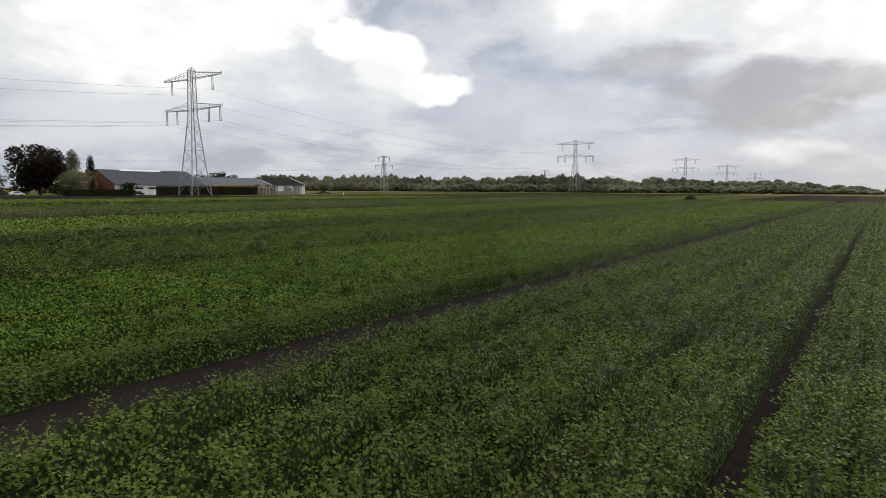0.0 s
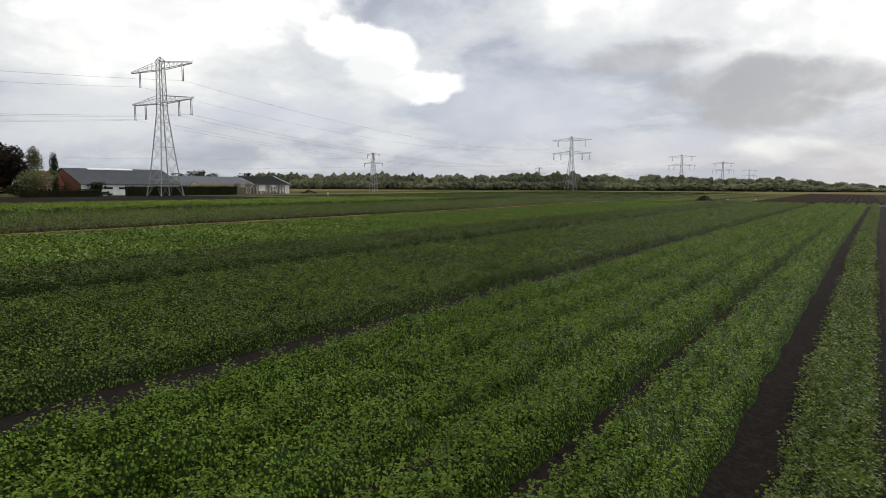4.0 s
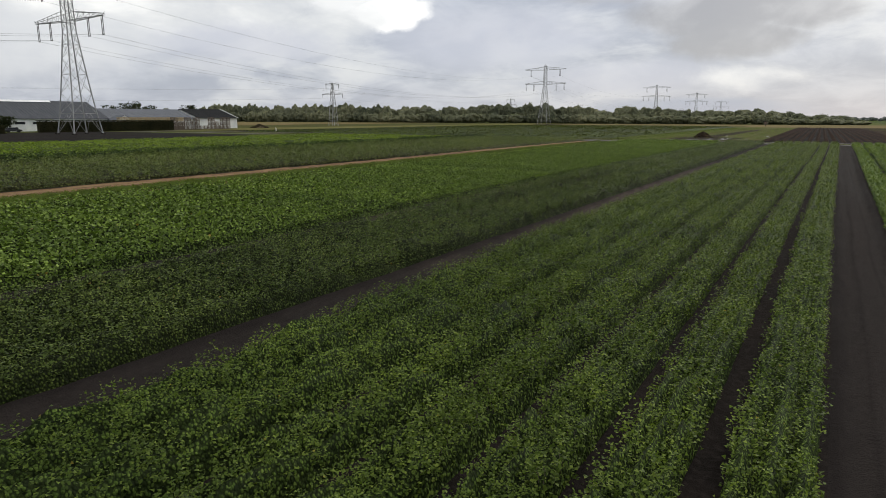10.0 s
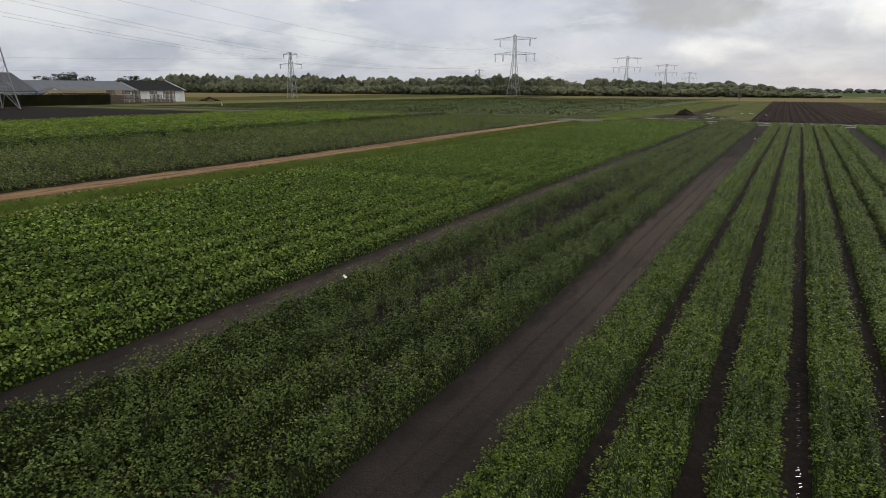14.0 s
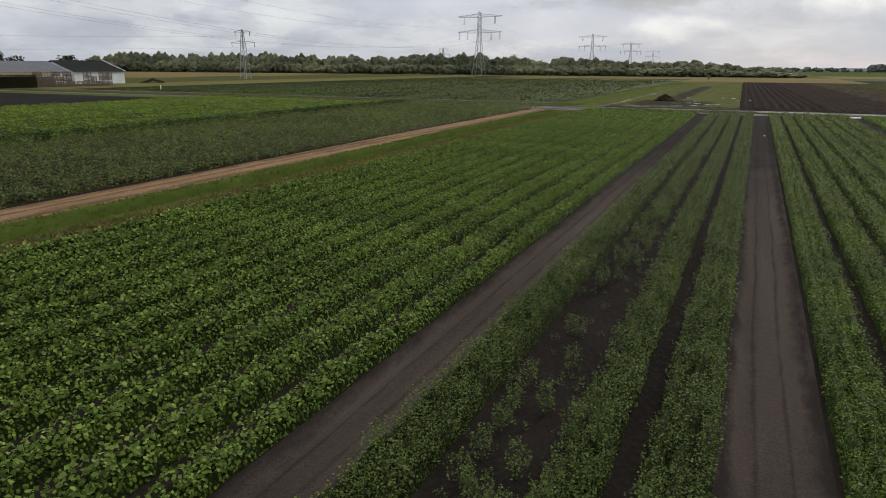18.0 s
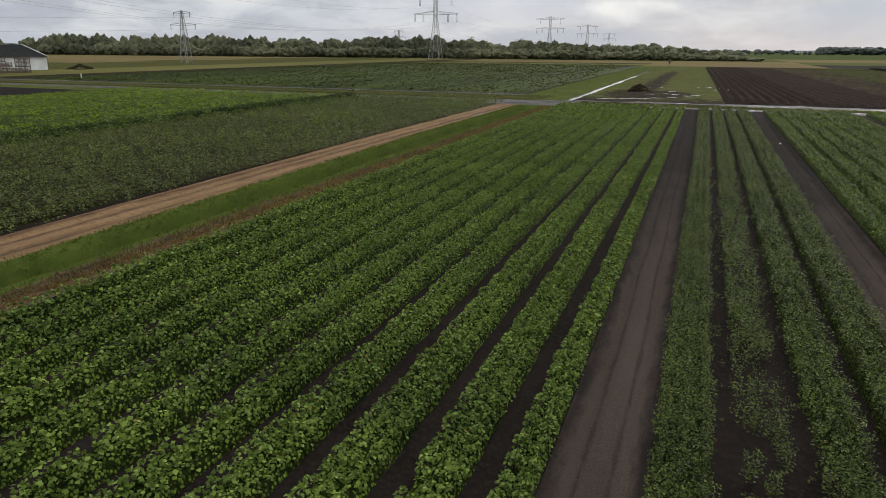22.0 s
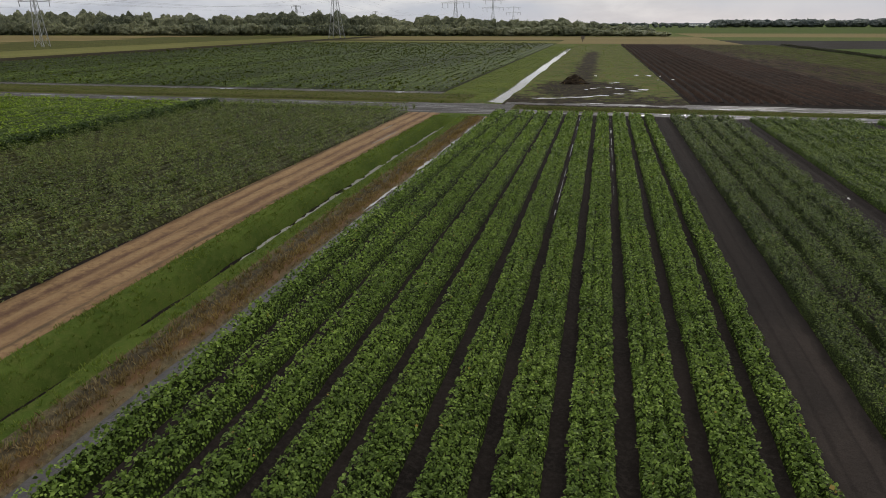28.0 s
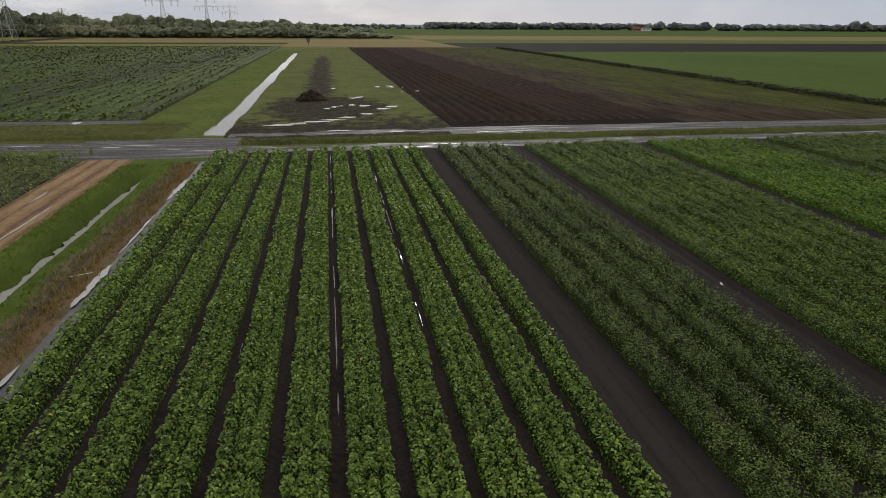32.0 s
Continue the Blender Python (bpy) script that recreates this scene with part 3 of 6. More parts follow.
def bar(bm, a, b, r, r2=None, sides=4):
    a, b = Vector(a), Vector(b)
    turn = (b - a).to_track_quat("Z", "Y").to_matrix().to_4x4()
    bmesh.ops.create_cone(bm, cap_ends=True, segments=sides, radius1=r, radius2=r if r2 is None else r2, depth=(b - a).length,
                          matrix=Matrix.Translation((a + b) / 2) @ turn)
    return bm


def unit(v):
    return v / np.maximum(np.linalg.norm(v, axis=-1, keepdims=True), 1e-9)


def leaf_quads(base, way, length, width, rng, fold=0.12):
    """Pointed leaves, folded a little along the midrib: quads (n, 4, 3)."""
    n = len(base)
    side = unit(np.cross(way, unit(rng.normal(size=(n, 3)) * 0.5 + (0, 0, 1))))
    out = unit(np.cross(side, way))
    l, w = length[:, None], width[:, None]
    mid = base + way * l * 0.5 + out * l * fold * 0.6
    return np.stack([base, mid - side * w, base + way * l - out * l * fold, mid + side * w], 1)


def leaf_tris(base, way, length, width, rng):
    """Small pointed leaves as triangles (n, 3, 3)."""
    n = len(base)
    side = unit(np.cross(way, unit(rng.normal(size=(n, 3)) * 0.5 + (0, 0, 1))))
    l, w = length[:, None], width[:, None]
    heel = base + way * l * 0.2
    return np.stack([heel - side * w, base + way * l, heel + side * w], 1)


def low_plant(rng, n, size):
    """A rounded head of broad leaves over bare stems."""
    a, u = rng.uniform(0, 2 * np.pi, n), np.sqrt(rng.uniform(0, 1, n))
    r, z = 0.16 * u, 0.50 - 0.2 * u ** 2.5 + rng.normal(size=n) * 0.025
    low = rng.uniform(size=n) < 0.22
    r[low], z[low] = 0.15 * rng.uniform(0.7, 1.1, low.sum()), rng.uniform(0.1, 0.32, low.sum())
    base = np.stack([r * np.cos(a), r * np.sin(a), z], 1)
    way = unit(np.stack([np.cos(a), np.sin(a), rng.uniform(-0.75, 0.3, n)], 1) + rng.normal(size=(n, 3)) * 0.35)
    l = size * rng.uniform(0.7, 1.25, n)
    return leaf_quads(base - way * l[:, None] * 0.4, way, l, l * rng.uniform(0.4, 0.5, n), rng)


def shrub_plant(rng, n, size, tall=0.75, wide=0.2, shoots=5, kite=False, rise=0.0):
    """A close stool of upright shoots, leaved to the ground on the outside, the tips standing free."""
    k = rng.integers(0, shoots, n)
    turn, out = 2.4 * np.arange(shoots) + rng.uniform(0, 1, shoots), np.sqrt((np.arange(shoots) + 0.5) / shoots)
    fx, fy = wide * out * np.cos(turn), wide * out * np.sin(turn)
    top = tall * (1.04 - 0.2 * out ** 2) * rng.uniform(0.86, 1.08, shoots)
    u = rng.uniform(0.05, 1, n) ** 0.6
    a = rng.uniform(0, 2 * np.pi, n)
    r = 0.015 + 0.05 * (1 - u) * rng.uniform(0, 1, n)
    lean = 0.75 + 0.45 * u
    base = np.stack([fx[k] * lean + r * np.cos(a), fy[k] * lean + r * np.sin(a), top[k] * u], 1)
    way = unit(np.stack([np.cos(a), np.sin(a), rng.uniform(-0.45, 0.55, n) + rise], 1) + rng.normal(size=(n, 3)) * 0.2)
    l = size * rng.uniform(0.7, 1.25, n) * (1.15 - 0.35 * u)
    w = l * rng.uniform(0.42, 0.54, n)
    return leaf_quads(base, way, l, w, rng, 0.08) if kite else leaf_tris(base, way, l, w, rng)


LEVELS = ((1.0, 1.0), (0.62, 1.15), (0.34, 1.4), (0.19, 1.9), (0.1, 2.7))


def library(make, count, kinds=10, seed=1):
    """Alike plants at five levels of fineness: level -> kind -> quads."""
    return [[make(np.random.default_rng(seed * 100 + 7 * k + j), max(4, round(count * f)), s) for k in range(kinds)] for j, (f, s) in enumerate(LEVELS)]


# the swath of ground that the flight passes nearest, as a broken line in the plan
SWATH = np.array([(41, -101), (30.5, -84), (20.8, -67), (14.2, -48), (6.8, -28), (0.5, -8), (0, 14)], float)


def off_swath(p):
    best = np.full(len(p), 1e9)
    for a, b in zip(SWATH[:-1], SWATH[1:]):
        u = np.clip(((p - a) @ (b - a)) / ((b - a) @ (b - a)), 0, 1)
        best = np.minimum(best, np.linalg.norm(p - a - u[:, None] * (b - a), axis=1))
    return best


def open_land(p):
    """The stretch of the beds that lies in the open; past it the plants stay a closed mass."""
    return (p[:, 1] > np.interp(p[:, 0], (-20, 45), (-88, -109))) & (p[:, 0] < 46.5 + np.maximum(0, (p[:, 1] - 30) / 4))


def spread(places, lib, level, rng, scale=(0.85, 1.15), z=0.0):
    """Quads of many plants at places (n, 2), each with its own turn and size."""
    n = len(places)
    kind, turn, size = rng.integers(0, len(lib[0]), n), rng.uniform(0, 2 * np.pi, n), rng.uniform(*scale, n)
    lift = np.broadcast_to(z, n)
    out = []
    for lv in range(len(lib)):
        for k in range(len(lib[0])):
            pick = np.flatnonzero((level == lv) & (kind == k))
            if len(pick) == 0:
                continue
            q = lib[lv][k]
            c, s = np.cos(turn[pick])[:, None, None], np.sin(turn[pick])[:, None, None]
            g = size[pick][:, None, None]
            x = (q[None, :, :, 0] * c - q[None, :, :, 1] * s) * g + places[pick, 0][:, None, None]
            y = (q[None, :, :, 0] * s + q[None, :, :, 1] * c) * g + places[pick, 1][:, None, None]
            w = q[None, :, :, 2] * g + lift[pick][:, None, None]
            out.append(np.stack([x, y, w], -1).reshape(-1, q.shape[1], 3))
    return np.concatenate(out) if out else np.zeros((0, 3, 3))


# ---- the plan: bands across the beds (x), the cross road (y) ----
SOUTH, ROAD = -128.0, 50.6
TRACKS = ((6.62, 8.35), (13.55, 15.3), (24.25, 25.9), (35.2, 37.0))
FURROWS_LOW = (-9.0, -7.63, -6.15, -4.65, -3.15, -1.67, -0.2, 1.23, 2.7, 4.25, 5.72, 6.7)
FURROWS_SPARSE = (8.3, 9.6, 10.95, 12.25, 13.6)
FURROWS_MID = (15.35, 16.65, 18.0, 19.25, 20.55, 21.8, 22.97, 24.2)
FURROWS_FRESH = (25.95, 27.22, 28.72, 30.33, 31.8, 33.5)
FURROWS_OUTER = (34.1, 35.15)
FURROWS_TALL = (37.02, 38.4, 39.8, 41.25) + tuple(42.72 + 1.47 * k for k in range(13))


def fan(x, y):
    """The beds spread a little towards the cross road."""
    return x + 0.022 * np.maximum(0.0, np.asarray(x, float) - 7) * np.clip((np.asarray(y, float) + 45) / 75, 0, 1) * np.clip((60 - np.asarray(y, float)) / 8, 0, 1)


def wob(x, y, s, seed=0.0):
    return noise.noise((x * s + seed, y * s - seed, seed * 1.7))


ALL_FURROWS = np.array(FURROWS_LOW[1:-1] + FURROWS_SPARSE[1:-1] + FURROWS_MID[1:-1] + FURROWS_FRESH[1:-1] + (33.75,) + FURROWS_TALL[1:])


def height(x, y):
    z = 0.0
    if -130 < y < ROAD and -9 < x < 60:
        near = np.abs(ALL_FURROWS - x).min()
        z += 0.03 - 0.10 * math.exp(-((near / 0.2) ** 2)) + 0.035 * wob(x, y, 0.9) + 0.02 * wob(x, y, 3.1, 4.0)
        for a, b in TRACKS:
            if a < x < b:
                u = (x - a) / (b - a)
                drift = 0.05 * wob(a, y, 0.12, 3.0)
                z = 0.0 - 0.06 * (math.exp(-(((u - 0.24 - drift) / 0.09) ** 2)) + math.exp(-(((u - 0.77 - drift) / 0.09) ** 2))) + 0.03 * wob(x, y, 0.7, 2.0) + 0.03 * wob(x, y, 3.1, 6.0) + 0.05 * (u < 0.08 or u > 0.92)
    if y < 46.5:
        z -= 0.95 * math.exp(-((abs(x + 12.85 + 0.1 * wob(0, y, 0.3, 2.0)) / 0.54) ** 4)) * min(1.0, (46.5 - y) / 1.5)
        if x < -13:
            z += 0.16 * math.exp(-(((x + 14.1) / 0.5) ** 4))
        if -14.6 < x < -11.4:
            z += 0.06 * wob(x, y, 1.3, 3.0)
        if -11.5 <= x < -9:
            z += 0.05 * wob(x, y, 1.1, 8.0) - (0.09 if x > -9.75 else 0)
        if -18 < x < -14.5:
            u = x + 16.2
            z += 0.06 - 0.11 * (math.exp(-(((u - 0.75) / 0.22) ** 2)) + math.exp(-(((u + 0.85) / 0.22) ** 2))) + 0.04 * wob(x, y, 0.8, 5.0) + 0.03 * wob(x, y, 2.3, 1.0)
    if 60 < y < 242:
        z -= 0.95 * math.exp(-((abs(x + 10.85 - 0.35 * wob(0, y, 0.07, 1.0) - 0.3 * wob(x, y, 0.35, 4.0)) / 1.0) ** 4))
    if x > -7:
        z -= 0.55 * math.exp(-(((y - 55.9) / 0.75) ** 2)) * min(1, (x + 7) / 2)
    elif x < -14.5:
        z -= 0.75 * math.exp(-(((y - 60.3) / 0.7) ** 2)) * min(1, (-14.5 - x) / 3)
    if 50 < y < 72:
        z += 0.05 * wob(x, y, 0.35, 9.0) + 0.025 * wob(x, y, 1.7, 2.0)
    elif y >= 72 and -10 < x < 12:
        z += 0.06 * wob(x, y, 0.2, 9.0) + 0.09 * wob(x, y, 0.75, 2.0)
    return z


def road_line(x):
    """The middle of the cross road."""
    return 52.3 + (3.2 / (1 + math.exp(min(50, (x + 13) / 2.2)))) + 0.02 * max(0.0, x)


SHEETS = {"soil": SOIL, "track": TRACK, "black": BLACK, "crop": CROPSOIL, "turf": TURF, "scraped": SCRAPED, "plough": PLOUGHED,
          "weedy": WEEDY, "meadow": MEADOW, "stubble": STUBBLE, "brush": BRUSH, "mud": MUD, "sand": SAND, "bank": BANK, "edge": EDGE_MUD, "block": BLOCK, "yellow": YELLOW, "moist": MOIST, "fallow": FALLOW, "verge": VERGE}
ZONE_NAMES = list(SHEETS)


def zone(x, y):
    r = road_line(x)
    if abs(y - r) < (1.35 if x > -8 else 1.9) or (-20.5 < x < -7.8 and 49.6 < y < 58.4):
        return "mud"
    if y < r:
        for a, b in TRACKS:
            if a <= x <= b:
                return "track" if x < 20 else "moist"
        if x < -172 or x > 62:
            return "turf"
        if x < -87:
            return "black" if y < 47 else "turf"
        if x < -18.4:
            return "crop" if y < 52 else "turf"
        if x < -17.9:
            return "soil"
        if x < -14.5:
            return "sand"
        # dark soil tone down in the ditch, painting the shade at the bank's foot
        if -13.3 < x < -12.5 and y < 44:
            return "soil"
        if x < -11.25 + 0.3 * wob(x, y, 0.4, 5.0) or (x < -9 and y > 48):
            return "bank"
        if x < -9.6:
            return "brush"
        return "edge" if x < -8.95 else "soil"
    if y < 57.7 or (x < -14 and y < 68.2):
        return "verge"
    if y < 62 and x > -9:
        return "mud" if abs(y - 60 - 0.6 * wob(x, 0, 0.05)) < 0.9 + 0.7 * wob(x, y, 0.5, 3.0) or x > 11 else "block"
    if x < -19:
        if y < 70.6:
            return "mud"
        if y < 283 and x > -142:
            return "crop"
        if x < -142 and y < 430:
            e = x + 3 * wob(0, y, 0.02)
            return "weedy" if e > -163 else "yellow" if e > -205 else "verge" if e > -290 else "stubble"
        e = y - 0.06 * (x + 80)
        return "verge" if e < 296 else "yellow" if e < 322 else "weedy" if e < 338 else "verge" if e < 352 else "stubble" if y < 442 else "turf"
    if y < 272:
        if x < -9.6:
            return "turf"
        if x < 11.5:
            return "block"
        if x < 37:
            return "plough"
        return "fallow" if x < 71 else ("meadow" if y < 238 else "black")
    if y < 283:
        return "turf" if x < 12 else "fallow" if x < 71 else "black"
    if x < 62:
        return "stubble" if y < 442 else "turf"
    return "black" if y < 352 else "turf" if y < 430 else "stubble" if y < 560 else "meadow"


def cuts(*runs):
    out = []
    for a, b, s in runs:
        out += list(np.arange(a, b - 1e-6, s))
    return out + [runs[-1][1]]


xs = cuts((-3000, -600, 300), (-600, -160, 20), (-160, -40, 4), (-40, -20.5, 1.5), (-20.5, -9.15, 0.25), (-9.15, 44, 0.33), (44, 71, 0.9), (71, 200, 8), (200, 600, 50), (600, 3000, 300))
ys = cuts((-1500, -300, 200), (-300, -130, 17), (-130, -112, 3), (-112, 49, 0.9), (49, 72, 0.35), (72, 130, 1.0), (130, 283, 3), (283, 442, 13.25), (442, 700, 43), (700, 4300, 300))
for a, b in TRACKS:
    xs = [x for x in xs if not a - 0.05 < x < b + 0.05] + list(np.linspace(a, b, 15))
xs.sort()
gx, gy = len(xs), len(ys)


def lean(x, y):
    if y > 64 and x > 3:
        return x - 3.2 * min((y - 64) / 200, 1.1) * min((x - 3) / 6, 1)
    if -23 < x < -10 and y < 40:
        return x + 0.85 * min(1.0, max(0.0, (14 - y) / 36)) * min(1.0, (x + 23) / 3.5) * min(1.0, (-10 - x) / 3.2)
    return float(fan(x, y)) if -45 < y < 60 and 7 < x < 64 else x


ground_verts = [(lean(x, y), y, height(x, y)) for y in ys for x in xs]
cells = {k: [] for k in ZONE_NAMES}
for j in range(gy - 1):
    for i in range(gx - 1):
        cells[zone((xs[i] + xs[i + 1]) / 2, (ys[j] + ys[j + 1]) / 2)].append((j * gx + i, j * gx + i + 1, (j + 1) * gx + i + 1, (j + 1) * gx + i))


def sheet(name, keys, label, category):
    faces = [f for k in keys for f in cells[k]]
    used = np.unique(np.array(faces))
    back_to = {int(v): n for n, v in enumerate(used)}
    me = raw(name, [ground_verts[v] for v in used], [[back_to[v] for v in f] for f in faces])
    me.polygons.foreach_set("material_index", [n for n, k in enumerate(keys) for _ in cells[k]])
    me.polygons.foreach_set("use_smooth", [True] * len(faces))
    return tagged(finish(name, me, [SHEETS[k] for k in keys]), label, category, kind="structure")


sheet("ground", [k for k in ZONE_NAMES if k not in ("sand", "mud", "track", "moist")], "flat farmland of dark soil, turf, stubble and ploughed earth", "ground")
sheet("road_1", ["sand"], "brown sand farm road with two worn wheel ruts", "road")
sheet("road_2", ["mud"], "wet grey muddy cross road with puddles", "road")
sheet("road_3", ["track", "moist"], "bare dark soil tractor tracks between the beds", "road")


def pool(name, x0, x1, y0, y1, z, label, parent=None, step=1.0):
    """A flat sheet of standing water; the ground's unevenness gives it its shore."""
    n = max(1, round((y1 - y0) / step))
    v = [(lean(x, y0 + (y1 - y0) * k / n) if x1 < -12 and y1 < 50 else x, y0 + (y1 - y0) * k / n, z) for k in range(n + 1) for x in (x0, x1)]
    ob = finish(name, raw(name, v, [(2 * k, 2 * k + 1, 2 * k + 3, 2 * k + 2) for k in range(n)]), RAIN if name == "water_1" else WATER)
    return tagged(ob, label, "water", kind="structure")


# darker water colour here stands for the bank mirrored in the ditch
pool("water_1", -13.4, -12.3, -128, 24, -0.84, "narrow dark ditch water between grass banks")
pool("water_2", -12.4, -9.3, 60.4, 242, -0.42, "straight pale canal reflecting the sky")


def dribble(name, f, y0, y1, share, label="rainwater standing in a furrow between crop beds"):
    """A ribbon of shallow water along the bottom of a furrow, thinning out and breaking where the soil rises."""
    v, faces, last = [], [], False
    for y in np.arange(y0, y1, 0.22):
        w = 0.038 * (share - 0.5 + 1.3 * wob(f, y, 0.35, 4.0) + 0.5 * wob(f, y, 1.7, 2.0))
        x = float(fan(f, y)) + 0.03 * wob(f, y, 0.5, 7.0)
        if w > 0.006:
            n = len(v)
            v += [(x - min(w, 0.05), y, height(f, y) + 0.02), (x + min(w, 0.05), y, height(f, y) + 0.02)]
            if last:
                faces.append((n - 2, n - 1, n + 1, n))
        last = w > 0.006
    return tagged(finish(name, raw(name, v, faces), RAIN), label, "water", kind="structure")


def treads(name, f, y0, y1, share, label="rainwater in the cleat marks of a tractor wheel along a furrow"):
    """Short cross pools pressed into the furrow by cleated wheels."""
    rng = np.random.default_rng(int(abs(f) * 100))
    v, faces = [], []
    for y in np.arange(y0, y1, 0.09):
        if rng.uniform() < 0.75 * share + 0.9 * wob(f, y, 0.1, 4.0):
            n, w, l, x = len(v), rng.uniform(0.012, 0.05), rng.uniform(0.006, 0.014), float(fan(f, y)) + 0.06 + rng.normal() * 0.02
            z = height(f, y) + 0.025
            v += [(x - w, y - l - 0.02, z), (x + w, y - l + 0.02, z), (x + w * 0.9, y + l + 0.02, z), (x - w * 0.9, y + l - 0.02, z)]
            faces.append((n, n + 1, n + 2, n + 3))
    return tagged(finish(name, raw(name, v, faces), RAIN), label, "water", kind="structure")


for name, f, y0, y1, share in (("water_3", 2.72, 19, 50, 0.8), ("water_4", -0.2, 14, 50, 0.8), ("water_5", -1.67, 5, 50, 0.4), ("water_12", -3.15, 10, 50, 0.35), ("water_17", 30.33, -84, 46, 0.75)):
    dribble(name, f, y0, y1, share)
for name, f, y0, y1, share in (("water_6", 30.33, -100, -40, 0.75), ("water_7", 41.25, -105, -40, 0.55), ("water_8", 22.97, -70, 40, 0.7), ("water_9", 28.72, -90, 10, 0.25), ("water_10", 19.25, -64, -20, 0.7), ("water_11", 12.25, -52, 0, 0.35), ("water_18", 20.55, -62, 40, 0.5), ("water_19", -4.65, -5, 40, 0.25), ("water_21", 36.84, -106, -30, 0.75), ("water_31", 38.38, -106, -40, 0.8), ("water_29", 27.22, -82, 20, 0.8)):
    treads(name, f, y0, y1, share)


def sliver(name, x0, y0, x1, y1, half, lift, label):
    """A ragged strip of shallow water that tapers out at both ends."""
    n = max(6, round(math.hypot(x1 - x0, y1 - y0) / 0.2))
    across = unit(np.array([[y1 - y0, x0 - x1]]))[0]
    v = []
    for k in range(n + 1):
        u = k / n
        c = np.array([x0 + (x1 - x0) * u, y0 + (y1 - y0) * u])
        for side in (-1, 1):
            w = half * math.sin(math.pi * u) ** 0.5 * (0.75 + 0.9 * wob(side * 3 + x0, c[1], 1.1, 3.0) + 0.4 * wob(side + x0, c[1], 3.5, 5.0))
            q = c + side * max(0.004, w) * across
            v.append((q[0], q[1], lift))
    ob = finish(name, raw(name, v, [(2 * k, 2 * k + 2, 2 * k + 3, 2 * k + 1) for k in range(n)]), WATER)
    return tagged(ob, label, "water", kind="structure")


for name, x0, y0, x1, y1, half, lift in (("water_13", -9.5, 22.6, -9.42, 27.0, 0.2, -0.03), ("water_22", -9.55, 37.4, -9.42, 42.6, 0.24, -0.03), ("water_23", -9.6, 13.0, -9.5, 18.5, 0.12, -0.03),
                                         ("water_24", -9.5, 28.2, -9.46, 34.5, 0.09, -0.03), ("water_25", -10.65, 25.5, -9.75, 25.95, 0.07, 0.05)):
    sliver(name, x0, y0, x1, y1, half, lift, "long ragged rain puddle in the mud beside the first bed")
# paler water colour for this stretch, painting the sky mirrored in the ditch
sliver("water_20", -12.72, 6, -12.88, 45.6, 0.5, -0.62, "open pale stretch of ditch water between grass banks")
for name, x0, y0, x1, y1, half in (("water_26", -16.85, 37.6, -16.75, 41.4, 0.11), ("water_27", -16.65, 42.6, -16.6, 46.4, 0.08), ("water_28", -15.45, 30.5, -15.35, 37.0, 0.06)):
    sliver(name, x0, y0, x1, y1, half, 0.02, "narrow rain puddle in a wheel rut of the sand road")
pool("water_14", -9, 62, 59.2, 61.6, -0.046, "rain puddles on the muddy field track")
pool("water_15", -70, -21, 68.5, 70.5, -0.025, "rain puddles on the muddy field track")
pool("water_16", 11.3, 12.4, 66, 110, -0.075, "puddles in the ploughed furrow beside the grass")

# ---- crop beds ----
LOW = library(lambda r, n, s: low_plant(r, n, 0.07 * s), 74, seed=1)
SHRUB = library(lambda r, n, s: shrub_plant(r, n, 0.046 * s, 0.62, 0.17, 8, s == 1.0), 210, seed=2)
SPARSE = library(lambda r, n, s: shrub_plant(r, n, 0.048 * s, 0.68, 0.17, 8, s == 1.0), 210, seed=5)
FRESH = library(lambda r, n, s: shrub_plant(r, n, 0.048 * s, 0.62, 0.17, 8, s == 1.0), 215, seed=3)
TALL = library(lambda r, n, s: shrub_plant(r, n, 0.045 * s, 0.62, 0.16, 9, s == 1.0), 220, seed=4)


def plant_meshes(lib, name):
    return [quads_mesh(name, q) for q in lib[0]]


def stem_mesh():
    bm = bmesh.new()
    for k in range(3):
        a = 2.1 * k
        bar(bm, (0, 0, -0.05), (0.05 * math.cos(a), 0.05 * math.sin(a), 0.42), 0.008, 0.004, 4)
    me = bpy.data.meshes.new("plant")
    bm.to_mesh(me)
    bm.free()
    me.materials.append(BARK)
    return me


STEM = stem_mesh()


